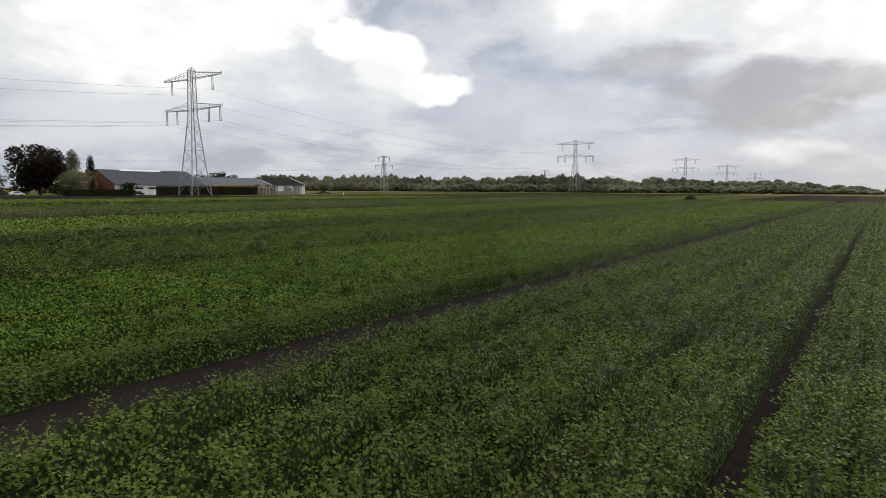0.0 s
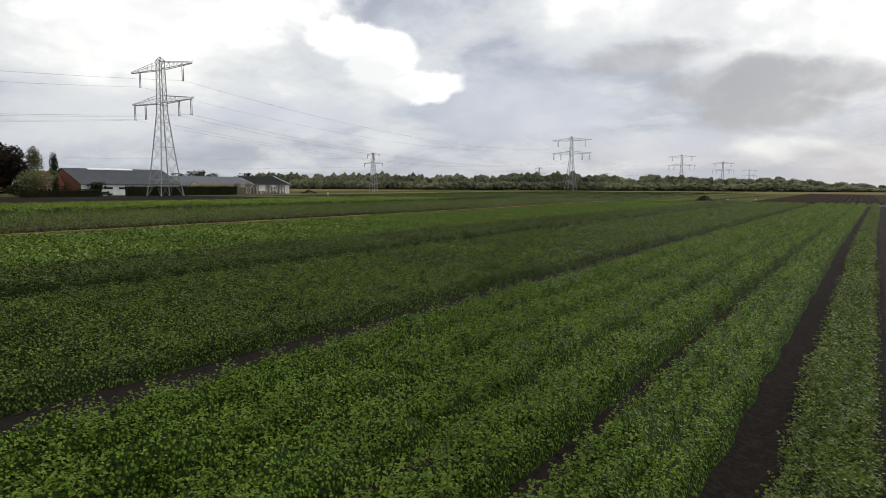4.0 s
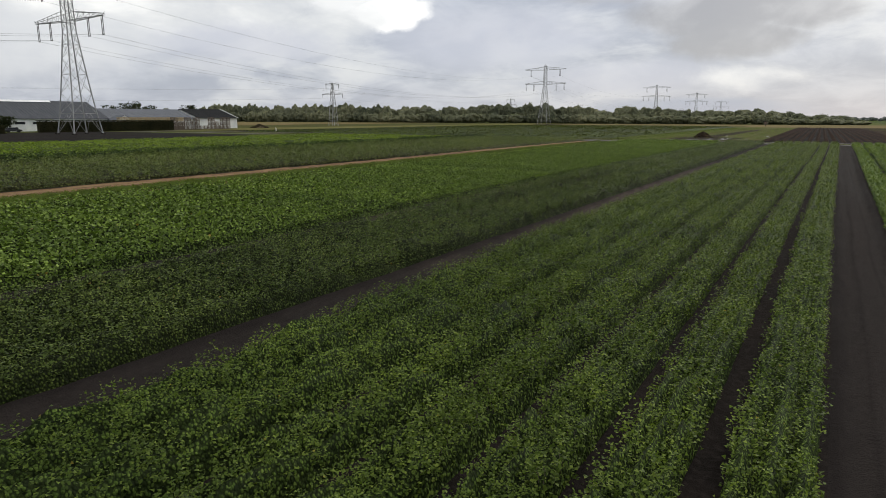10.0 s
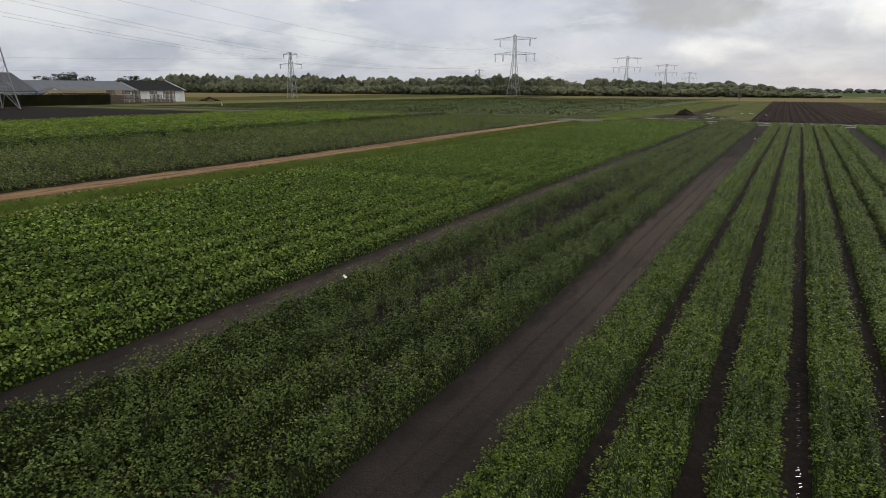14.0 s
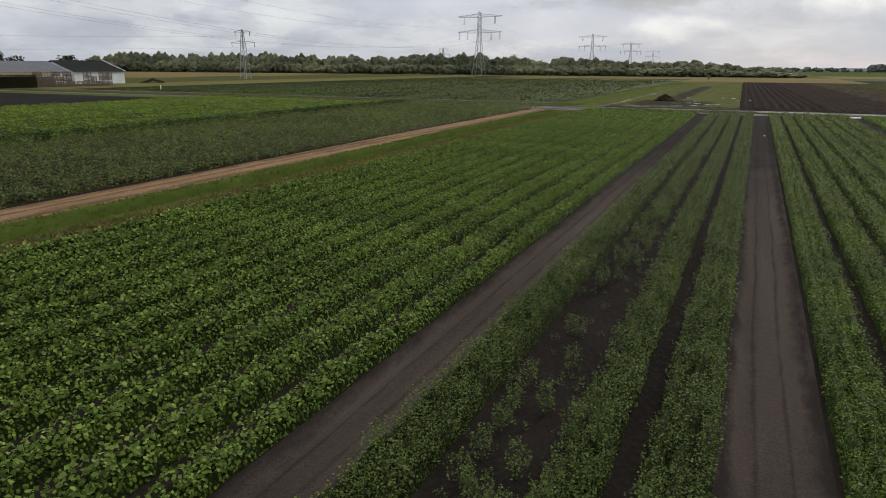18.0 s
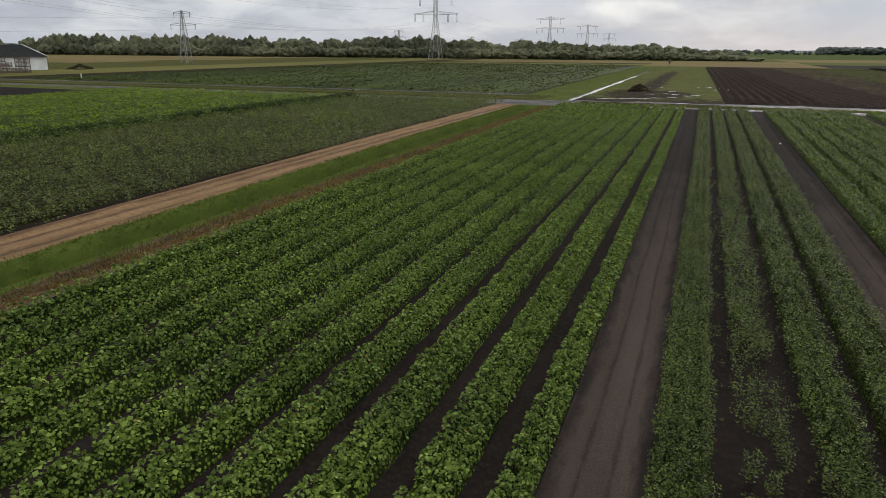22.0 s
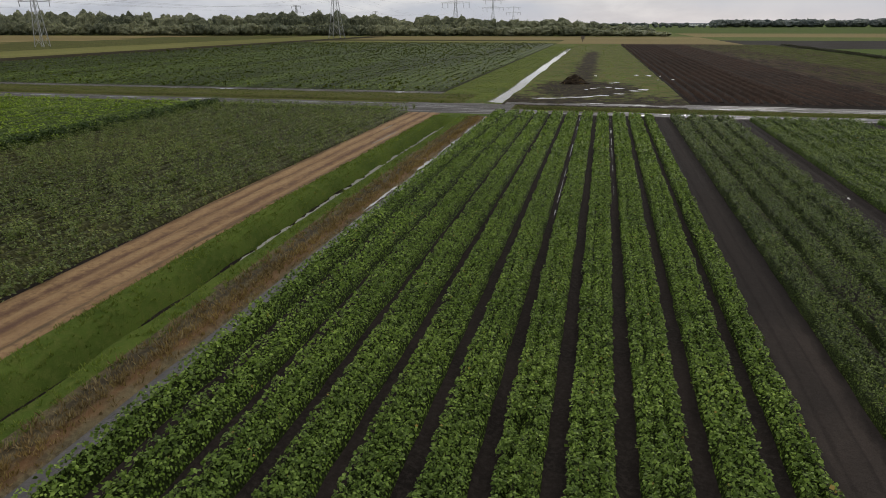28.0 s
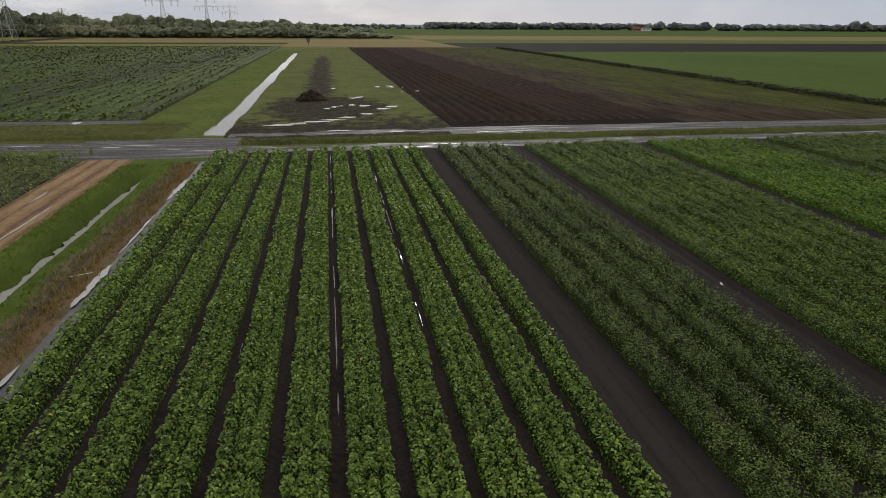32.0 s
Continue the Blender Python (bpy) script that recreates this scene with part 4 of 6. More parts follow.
def bed(x0, x1, lib, singles, leaf, mass, tall, lines, gap, label, group, rng, y0=SOUTH, y1=ROAD - 0.3, thinned=None, edge=0.14, deep=0.74, squeeze=None, swing=0.045, sizes=(0.82, 1.16)):
    """One bed: a leaf mass with painted dark gaps below, foliage above, and the plants nearest to the flight one by
    one.
    """
    root = thing("crop_bed", ((x0 + x1) / 2, y0, 0), label, "crop bed", group)
    cx = (x0 + x1) / 2
    lines = max(2, round((x1 - x0) / 0.47)) if lines == 0 else lines
    w, rows = x1 - x0 - 2 * edge, np.arange(y0, y1 + 0.3, 0.4)
    u = np.linspace(-0.5, 0.5, 13)
    lump = deep + (1 - deep) * np.abs(np.sin(np.pi * lines * (u + 0.5)))
    prof = np.clip(1 - (2 * np.abs(u)) ** 10, 0, 1) ** 0.5 * lump
    close = lambda y: np.interp(y, *squeeze) if squeeze else np.ones_like(np.asarray(y, float))
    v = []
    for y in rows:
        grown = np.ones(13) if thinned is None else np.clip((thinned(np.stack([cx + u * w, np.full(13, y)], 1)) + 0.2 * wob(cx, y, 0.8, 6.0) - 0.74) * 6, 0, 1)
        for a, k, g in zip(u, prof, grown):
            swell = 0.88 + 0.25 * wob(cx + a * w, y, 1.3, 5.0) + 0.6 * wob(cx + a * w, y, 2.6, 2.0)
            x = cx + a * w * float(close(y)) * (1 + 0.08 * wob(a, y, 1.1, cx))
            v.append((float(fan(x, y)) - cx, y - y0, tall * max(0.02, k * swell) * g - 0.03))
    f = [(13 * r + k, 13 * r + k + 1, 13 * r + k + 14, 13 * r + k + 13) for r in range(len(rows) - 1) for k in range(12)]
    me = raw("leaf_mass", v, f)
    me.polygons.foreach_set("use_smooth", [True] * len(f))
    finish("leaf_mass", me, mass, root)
    rows = np.arange(y0 + 0.3, y1, gap)
    u = (np.arange(lines) + 0.5) / lines
    p = np.stack(np.meshgrid(x0 + edge + u * w, rows), -1).reshape(-1, 2)
    p = p + rng.normal(size=p.shape) * (swing, gap * 0.2)
    p[:, 0] = cx + (p[:, 0] - cx) * close(p[:, 1])
    p[:, 0] += 0.05 * np.array([wob(cx, y, 0.16, 9.0) for y in p[:, 1]])
    p = p[open_land(p)]
    keep = rng.uniform(size=len(p)) > 0.02
    if thinned is not None:
        keep &= rng.uniform(size=len(p)) < thinned(p)
    p = p[keep]
    p[:, 0] = fan(p[:, 0], p[:, 1])
    if len(p) == 0:
        return root
    far = off_swath(p)
    level = np.searchsorted([1.2, 6.5, 14, 30], far * rng.uniform(0.85, 1.15, len(p)))
    order = np.argsort(far)[:44]
    single = order[far[order] < 5.5]
    rest = np.ones(len(p), bool)
    rest[single] = False
    for pick in (rest & (level == 0), rest & (level > 0)):
        if pick.any():
            q = spread(p[pick], lib, level[pick], rng, sizes)
            q[..., 0] -= cx
            q[..., 1] -= y0
            tagged(finish("foliage", quads_mesh("foliage", q), leaf, root), kind="stuff")
    for n in single:
        ob = new("plant", STEM)
        ob.parent = root
        leaves = tagged(new("leaves", singles[int(rng.integers(len(singles)))]), kind="stuff")
        leaves.parent = ob
        ob.matrix_basis = Matrix.LocRotScale((p[n, 0] - cx, p[n, 1] - y0, 0), Euler((0, 0, rng.uniform(0, 6.28))), [rng.uniform(0.85, 1.15)] * 3)
    return root


def bare_patch(p):
    """Where the sparse rows have failed and the soil lies open."""
    a = np.exp(-((np.abs(p[:, 0] - 10.45) / 0.85) ** 4 + ((p[:, 1] + 35) / 13.0) ** 4))
    b = np.exp(-(((p[:, 0] - 10.5) / 0.7) ** 2 + ((p[:, 1] + 6) / 16.0) ** 2)) * 0.4
    return np.maximum(0.05, 0.98 - 0.88 * a - b)


def sow(furrows, lib, leaf, mass, tall, lines, gap, label, group, seed, **more):
    rng = np.random.default_rng(seed)
    singles = plant_meshes(lib, "leaves")
    for me in singles:
        me.materials.append(leaf)
    edge = more["edge"]
    for a, b in zip(furrows[:-1], furrows[1:]):
        # along a track the plants reach the very edge of the bed
        a, b = a - (edge - 0.04) * (a == furrows[0] and a > 0), b + (edge - 0.04) * (b == furrows[-1])
        bed(a, b, lib, singles, leaf, mass, tall, lines, gap, label, group, rng, **more)


sow(FURROWS_LOW, LOW, LEAF_LOW, MASS_LOW, 0.34, 0, 0.27, "long low bed of broad-leaved bright green nursery plants in dark soil", "low broad-leaved beds", 11, edge=0.2, deep=0.25, squeeze=((-25, 12), (0.84, 1.0)), swing=0.026, sizes=(0.86, 1.12))
sow(FURROWS_SPARSE, SPARSE, LEAF_DARK, MASS_DARK, 0.5, 3, 0.3, "patchy row of dull green young shrubs with bare soil showing", "patchy shrub rows", 12, thinned=bare_patch, edge=0.22, deep=0.25)
sow(FURROWS_MID, SHRUB, LEAF_SHRUB, MASS_SHRUB, 0.52, 3, 0.3, "dense bed of knee-high dull green nursery shrubs", "dense shrub beds", 13, edge=0.21, deep=0.25, swing=0.03)
sow(FURROWS_FRESH, FRESH, LEAF_FRESH, MASS_FRESH, 0.52, 3, 0.3, "dense bed of fresh green leafy nursery shrubs", "fresh green shrub beds", 14, edge=0.24, deep=0.2, swing=0.03)
sow(FURROWS_OUTER, FRESH, LEAF_TALL, MASS_SHRUB, 0.36, 3, 0.27, "narrow bed of dull green nursery shrubs along a tractor track", "fresh green shrub beds", 16, edge=0.1, deep=0.4)
sow((37.02, 38.22), TALL, LEAF_TALL, MASS_SHRUB, 0.52, 3, 0.3, "dense bed of tall upright nursery shrubs", "tall shrub beds", 17, edge=0.16, deep=0.25, swing=0.03)
sow((38.6,) + FURROWS_TALL[2:], TALL, LEAF_TALL, MASS_SHRUB, 0.52, 3, 0.3, "dense bed of tall upright nursery shrubs", "tall shrub beds", 15, edge=0.16, deep=0.25, swing=0.03)


# ---- other crops, banks and weeds ----
def scatter(name, n, x0, x1, y0, y1, lib, leaf, label, category, seed, level=0, scale=(0.8, 1.3), row=None, z=0.0, keep=None):
    rng = np.random.default_rng(seed)
    p = np.stack([rng.uniform(x0, x1, n), rng.uniform(y0, y1, n)], 1)
    if row:
        p[:, 0] = x0 + row * (np.floor((p[:, 0] - x0) / row) + 0.5) + rng.normal(size=n) * row * 0.09
    if keep is not None:
        p = p[keep(p, rng)]
    lv = np.full(len(p), level)
    zz = np.array([height(a, b) for a, b in p]) if z is None else z
    if -45 < x0 and x1 < -9:
        p[:, 0] = [lean(a, b) for a, b in p]
    return tagged(finish(name, quads_mesh(name, spread(p, lib, lv, rng, scale, zz)), leaf), label, category, kind="stuff")


def tuft(rng, n, size, tall):
    a = rng.uniform(0, 2 * np.pi, n)
    r = rng.uniform(0, 0.16, n) * size
    base = np.stack([r * np.cos(a), r * np.sin(a), np.zeros(n)], 1)
    way = unit(np.stack([np.cos(a) * 0.5, np.sin(a) * 0.5, np.ones(n)], 1) + rng.normal(size=(n, 3)) * 0.25)
    l = tall * rng.uniform(0.5, 1.2, n)
    return leaf_tris(base, way, l, l * 0.05 + 0.009 * size, rng)


def field_mass(name, x0, x1, y0, y1, row, tall, mass, label, category):
    """Rows of closed foliage across a whole field."""
    root = thing(name, (0, 0, 0), label, category)
    rows = np.arange(y0, y1, 2.2 if y1 < 60 else 3.5)
    f = [(5 * r + c, 5 * r + c + 1, 5 * r + c + 6, 5 * r + c + 5) for r in range(len(rows) - 1) for c in range(4)]
    for k in range(int((x1 - x0) / row)):
        x, v = x1 - (k + 0.5) * row, []
        for y in rows:
            end = min(1.0, min(y - y0, rows[-1] - y) / 3.0)
            for u, z in ((-0.42, 0.0), (-0.28, 0.8), (0.0, 1.0), (0.28, 0.8), (0.42, 0.0)):
                v.append((x + u * row + 0.05 * wob(x + u, y, 1.1), y, tall * z * end * (0.85 + 0.4 * wob(x + u, y, 0.6, 3.0))))
        me = raw("foliage", v, f)
        me.polygons.foreach_set("use_smooth", [True] * len(f))
        tagged(finish("foliage", me, mass, root), kind="stuff")
    return root


field_mass("shrub_crop", -40.8, -17.9, -84, 51.5, 0.9, 0.3, MASS_FIELD, "rows of dull grey-green shrubs", "crop")
field_mass("leafy_crop", -87, -41.2, -90, 51, 1.9, 0.55, MASS_BRIGHT, "rows of bright green leafy crop", "crop")
field_mass("beet_crop", -142, -19.5, 71, 283, 2.0, 0.4, MASS_BEET, "rows of dark green root crop", "crop")

BLADES = [[tuft(np.random.default_rng(300 + k), 8, 1.0, 0.3) for k in range(8)]]
TUFTS = [[tuft(np.random.default_rng(320 + k), 6, 3.0, 0.42) for k in range(8)]]
FIELD = [[shrub_plant(np.random.default_rng(340 + k), 22, 0.12, 0.68, 0.2, 5, rise=0.4) for k in range(8)]]
CLUMP = [[shrub_plant(np.random.default_rng(360 + k), 14, 0.3, 0.75, 0.45, 7) for k in range(8)]]
BEET = [[low_plant(np.random.default_rng(380 + k), 5, 0.42) for k in range(8)]]

TALL_LEAFY = [[shrub_plant(np.random.default_rng(400 + k), 34, 0.17, 1.0, 0.28, 7) for k in range(8)]]
# this row's dark leaves paint the shaded side of the leafy field
scatter("leafy_border", 1300, -41.9, -40.7, -85, 51, TALL_LEAFY, LEAF_FLANK, "outer row of the leafy crop, its shaded side coloured dark green", "crop", 37, scale=(0.8, 1.1))
scatter("shrub_field", 9500, -40.8, -17.7, -80, 51.5, FIELD, LEAF_FIELD, "field of dull grey-green shrubs beside the sand road", "crop", 21, row=0.9)
scatter("leafy_field", 8000, -87, -41.2, -85, 51, CLUMP, LEAF_BRIGHT, "bright green leafy crop field in rows", "crop", 22, z=0.12, scale=(0.55, 0.85), row=1.9)
scatter("beet_field", 6500, -142, -19.5, 71, 160, BEET, LEAF_BEET, "dark green root crop field behind the ditch", "crop", 23, row=1.0, scale=(0.5, 0.85))
scatter("beet_field", 3500, -142, -22, 160, 283, BEET, LEAF_BEET, "dark green root crop field reaching the stubble", "crop", 24, row=1.5, scale=(0.7, 1.2))
scatter("grass_bank", 9000, -14.5, -13.0, -118, 47.5, BLADES, GRASS, "long bright grass on the ditch bank", "grass", 25, z=None, scale=(0.3, 0.6))
scatter("grass_bank", 4000, -11.95, -10.8, -118, 48, BLADES, GRASS, "short grass along the ditch edge", "grass", 26, z=None, scale=(0.35, 0.65))
scatter("dead_weeds", 4200, -11.1, -10.0, -118, 48, BLADES, STRAW, "flattened pale brown dead weeds beside the ditch", "weeds", 27, z=None, scale=(0.45, 0.9))
scatter("rust_weeds", 5000, -10.35, -9.6, -118, 47, BLADES, RUST, "rust-brown withered weeds along the first bed", "weeds", 36, z=None, scale=(0.4, 0.8))
scatter("grass_verge", 5000, -7.5, 62, 54.2, 57.8, BLADES, DULL_GRASS, "rough grass in the roadside ditch", "grass", 28, z=None, scale=(0.3, 0.65))
scatter("grass_verge", 2000, -110, -14, 58, 68, TUFTS, DULL_GRASS, "rough dull grass verge along the cross road", "grass", 29, z=None, scale=(0.3, 0.6))
scatter("grass_bank", 2500, -19, -12, 62, 245, TUFTS, GRASS, "grass bank beside the canal", "grass", 30, z=None, scale=(0.25, 0.5))
scatter("meadow_grass", 6000, -9.6, 11.0, 63, 275, TUFTS, GRASS, "rough grass with scraped bare soil", "grass", 31, z=None, scale=(0.2, 0.42),
        keep=lambda p, r: r.uniform(size=len(p)) < np.where((p[:, 0] > -3.8) & (p[:, 0] < 0.8), 0.16, np.where(p[:, 1] < 78, 0.45, 1.0)))
scatter("weed_cover", 7000, 36, 70, 68, 272, TUFTS, DULL_GRASS, "low dull green weeds on fallow soil", "weeds", 33, scale=(0.25, 0.6), keep=lambda p, r: r.uniform(size=len(p)) < np.clip((p[:, 0] - 36) / 20, 0.1, 1))


scatter("ditch_weeds", 2600, 69.5, 72.5, 66, 272, CLUMP, HEDGE_LEAF, "dark rough weeds along the field ditch", "weeds", 34, scale=(0.5, 1.1))
scatter("meadow_tufts", 3000, 73, 140, 75, 238, TUFTS, GRASS, "uneven grass tufts on the meadow", "grass", 35, scale=(0.3, 0.7))


SEEDLING = [[shrub_plant(np.random.default_rng(420 + k), 26, 0.05, 0.22, 0.1, 4) for k in range(6)]]
scatter("seedlings", 420, 8.5, 12.0, -52, 6, SEEDLING, LEAF_DARK, "small weeds sprouting on the open soil", "weeds", 38, scale=(0.4, 1.2))


def ploughed_ridges():
    root = thing("ploughed_field", (0, 64, 0), "dark brown ploughed field with straight parallel ridges", "field")
    for k in range(17):
        x = 12.6 + 1.45 * k
        ysr = np.concatenate([np.arange(65, 130, 1.5), np.arange(130, 271, 5)])
        v, f = [], []
        for y in ysr:
            for u, z in ((-0.48, -0.06), (-0.2, 0.28), (0.0, 0.42), (0.2, 0.26), (0.44, -0.06)):
                v.append((lean(x, y) + u + 0.08 * wob(x + u, y, 0.6, 3.0), y - 64, z * (1.0 if k < 9 else 0.55) * min(1.0, (y - 64.6) / 2) * (1 + 0.5 * wob(x + u, y, 0.8, 1.0)) + 0.03 * wob(x + u, y, 2.5)))
        for r in range(len(ysr) - 1):
            f += [(5 * r + c, 5 * r + c + 1, 5 * r + c + 6, 5 * r + c + 5) for c in range(4)]
        finish("ridge", raw("ridge", v, f), RIDGE, root)


ploughed_ridges()


def puddle(x, y, long, wide, turn, seed, label="shallow silvery rain puddle on scraped wet soil", group="puddles round the earth mound"):
    """A thin irregular sheet of rainwater that follows the hollow it lies in."""
    v, n = [(x, y, height(x, y) + 0.02)], 22
    for k in range(n):
        a = 2 * math.pi * k / n
        r = 0.75 + 0.5 * wob(math.cos(a) * 2 + seed, math.sin(a) * 2, 0.9)
        px, py = long / 2 * r * math.cos(a), wide / 2 * r * math.sin(a)
        gx_, gy_ = x + px * math.cos(turn) - py * math.sin(turn), y + px * math.sin(turn) + py * math.cos(turn)
        v.append((gx_, gy_, height(gx_, gy_) + 0.015))
    me = raw("puddle", v, [(0, k + 1, (k + 1) % n + 1) for k in range(n)])
    return tagged(finish("puddle", me, WATER), label, "puddle", group)


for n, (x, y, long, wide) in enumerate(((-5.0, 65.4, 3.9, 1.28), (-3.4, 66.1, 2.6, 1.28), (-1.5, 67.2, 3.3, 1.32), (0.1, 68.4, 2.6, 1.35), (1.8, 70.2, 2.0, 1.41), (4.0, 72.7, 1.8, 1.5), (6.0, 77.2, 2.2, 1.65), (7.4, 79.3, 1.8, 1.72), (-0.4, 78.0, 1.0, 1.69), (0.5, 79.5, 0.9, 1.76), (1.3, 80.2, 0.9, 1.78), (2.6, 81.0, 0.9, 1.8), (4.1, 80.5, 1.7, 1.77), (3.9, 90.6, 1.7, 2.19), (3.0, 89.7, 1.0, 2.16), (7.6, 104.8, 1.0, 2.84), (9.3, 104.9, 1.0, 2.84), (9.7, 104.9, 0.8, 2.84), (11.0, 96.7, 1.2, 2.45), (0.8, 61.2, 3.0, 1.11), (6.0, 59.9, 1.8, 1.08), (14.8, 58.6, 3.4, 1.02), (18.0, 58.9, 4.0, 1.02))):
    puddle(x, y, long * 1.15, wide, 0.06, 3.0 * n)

rng = np.random.default_rng(95)
for n in range(44):
    x = -92 + 3.5 * n + rng.uniform(-1.2, 1.2)
    side = rng.choice([-0.75, -0.5, 0.45, 0.7])
    turn = math.atan2(road_line(x + 1) - road_line(x - 1), 2)
    puddle(x, road_line(x) + side, rng.uniform(2.0, 6.5), rng.uniform(0.18, 0.5), turn, 100 + 3 * n, "long shallow puddle in a wheel rut of the muddy road", "puddles on the cross road")


# ---- trees ----
def crown(rng, n, rx, rz, z0, size, lumps=9, narrow=0.0):
    """Clumps of leaves in uneven lumps round a crown's middle."""
    c = rng.normal(size=(lumps, 3)) * (rx * 0.45, rx * 0.45, rz * 0.42)
    c[:, 2] += z0 + rz
    k = rng.integers(0, lumps, n)
    d = unit(rng.normal(size=(n, 3)))
    r = rng.uniform(0.3, 1.0, n)[:, None] ** 0.6
    base = c[k] + d * r * np.array([rx * 0.5, rx * 0.5, rz * 0.45]) * rng.uniform(0.7, 1.2, lumps)[k][:, None]
    if narrow:
        base[:, :2] *= np.clip(1.15 - (base[:, 2:3] - z0) / (2.3 * rz), 0.12, 1) ** narrow
    way = unit(d + rng.normal(size=(n, 3)) * 0.7)
    l = size * rng.uniform(0.6, 1.3, n)
    return leaf_quads(base, way, l, l * 0.42, rng, 0.1)


def tree(name, x, y, tall, wide, leaf, label, seed, leaves=2600, size=0.55, stem=0.3, low=0.22, narrow=0.0, bare=False):
    rng = np.random.default_rng(seed)
    root = thing(name, (x, y, 0), label, "tree")
    bm = bmesh.new()
    bar(bm, (0, 0, -0.1), (0.1, 0, tall * 0.5), stem, stem * 0.55, 10)
    bar(bm, (0.1, 0, tall * 0.48), (0.0, 0.1, tall * 0.86), stem * 0.55, stem * 0.12, 8)
    part("trunk", bm, BARK, root, smooth=True)
    for k in range(9):
        a, h = k * 2.4 + rng.uniform(0, 0.6), tall * rng.uniform(low + 0.05, 0.7)
        bm = bmesh.new()
        out = Vector((math.cos(a), math.sin(a), 0)) * wide * rng.uniform(0.3, 0.43) * (0.5 if narrow else 1)
        mid = Vector((0.05, 0, h)) + out * 0.5 + Vector((0, 0, tall * 0.09))
        bar(bm, (0.05, 0, h), mid, stem * 0.32, stem * 0.2, 6)
        bar(bm, mid, mid + out * 0.6 + Vector((0, 0, tall * 0.1)), stem * 0.2, stem * 0.05, 6)
        part("limb", bm, BARK, root)
    z0 = tall * low
    q = crown(rng, leaves, wide / 2, (tall - z0) / 2 * 0.98, z0, size, 30 if wide > 14 else 14, narrow)
    q = q[q[:, :, 2].max(1) < tall * 1.03]
    finish("crown", quads_mesh("crown", q), leaf, root)
    return root


tree("beech_tree", -204, -0.5, 18.0, 15.5, BEECH_LEAF, "large broad copper beech with a rounded dark crown beside the farmhouse", 41, 17000, 0.75, 0.55, 0.07)
tree("birch_tree", -206, 11.5, 18.4, 8.5, BIRCH_LEAF, "slender thinning birch with a pointed top", 42, 3200, 0.42, 0.2, 0.2, 0.6)
tree("poplar_tree", -200, 15.6, 16.0, 3.4, TREE_LEAF, "narrow columnar dark poplar", 43, 4200, 0.4, 0.22, 0.06, 0.25)
tree("willow_tree", -196, 8.0, 9.5, 10.0, WOOD_LEAF, "spreading olive green garden tree", 45, 3200, 0.5, 0.22, 0.08)
for n, (x, y, t, w) in enumerate(((-205, -13, 7, 9), (-215, -22, 8, 11), (-208, -31, 7.5, 11), (-196, 27.5, 5, 4.6), (-230, -42, 9, 12), (-190, -1, 4.5, 5))):
    tree("garden_tree", x, y, t, w, TREE_LEAF, "dark bushy garden tree at the farmyard edge", 46 + n, 900, 0.55, 0.2, 0.06)
for n, (x, y, t) in enumerate(((-232, 92, 12), (-236, 97, 13), (-233, 101, 11.5), (-240, 88, 11), (-238, 128, 12), (-236, 134, 10))):
    tree("yard_tree", x, y, t * 0.85, 8.0, TREE_LEAF, "tree standing behind the sheds", 60 + n, 1500, 0.7, 0.2, 0.15)


def ball(fine):
    bm = bmesh.new()
    bmesh.ops.create_icosphere(bm, subdivisions=fine, radius=1)
    v, f = np.array([p.co[:] for p in bm.verts]), np.array([[p.index for p in q.verts] for q in bm.faces])
    bm.free()
    return v, f


BALLS = ball(3), ball(2)


def woods(name, spots, leaf, mass, label, seed, leaves, size):
    """Far trees in one mass: of each a trunk, a lumpy crown and the leaves that stand out of it."""
    rng = np.random.default_rng(seed)
    out, bm, vs, fs = [], bmesh.new(), [], []
    dirs, tris = BALLS[spots[0][1] > 1000]
    kinds = [1 + np.array([0.5 * noise.noise(Vector(p) * 1.5 + Vector((5.0 * k, 0, 0))) + 0.2 * noise.noise(Vector(p) * 4.2 + Vector((0, 5.0 * k, 0))) for p in dirs]) for k in range(8)]
    for n, (x, y, t, w) in enumerate(spots):
        r = kinds[int(rng.integers(8))]
        a = rng.uniform(0, 6.28)
        point = 1 - rng.choice([0.0, 0.03, 0.08]) * np.clip(dirs[:, 2], 0, 1)
        px, py = dirs[:, 0] * r * w * 0.46 * point, dirs[:, 1] * r * w * 0.46 * point
        v = np.stack([x + px * math.cos(a) - py * math.sin(a), y + px * math.sin(a) + py * math.cos(a), np.maximum(t * (0.5 + 0.46 * dirs[:, 2] * r), 0.1)], 1)
        vs.append(v)
        fs.append(tris + n * len(dirs))
        k = rng.integers(0, len(v), leaves)
        way = unit(dirs[k] + rng.normal(size=(leaves, 3)) * 0.6)
        l = size * rng.uniform(0.5, 1.2, leaves)
        out.append(leaf_quads(v[k] + rng.normal(size=(leaves, 3)) * 0.35 - way * l[:, None] * 0.5, way, l, l * 0.45, rng, 0.1))
        bar(bm, (x, y, -0.2), (x, y, t * 0.5), 0.22, 0.1, 5)
    root = tagged(finish(name, quads_mesh(name, np.concatenate(out)), leaf), label, "woods", kind="stuff")
    tagged(part("trunks", bm, BARK, root), kind="stuff")
    v, f = np.concatenate(vs), np.concatenate(fs)
    me = quads_mesh("crowns", v[f])
    tagged(finish("crowns", me, mass, root), kind="stuff")
    return root


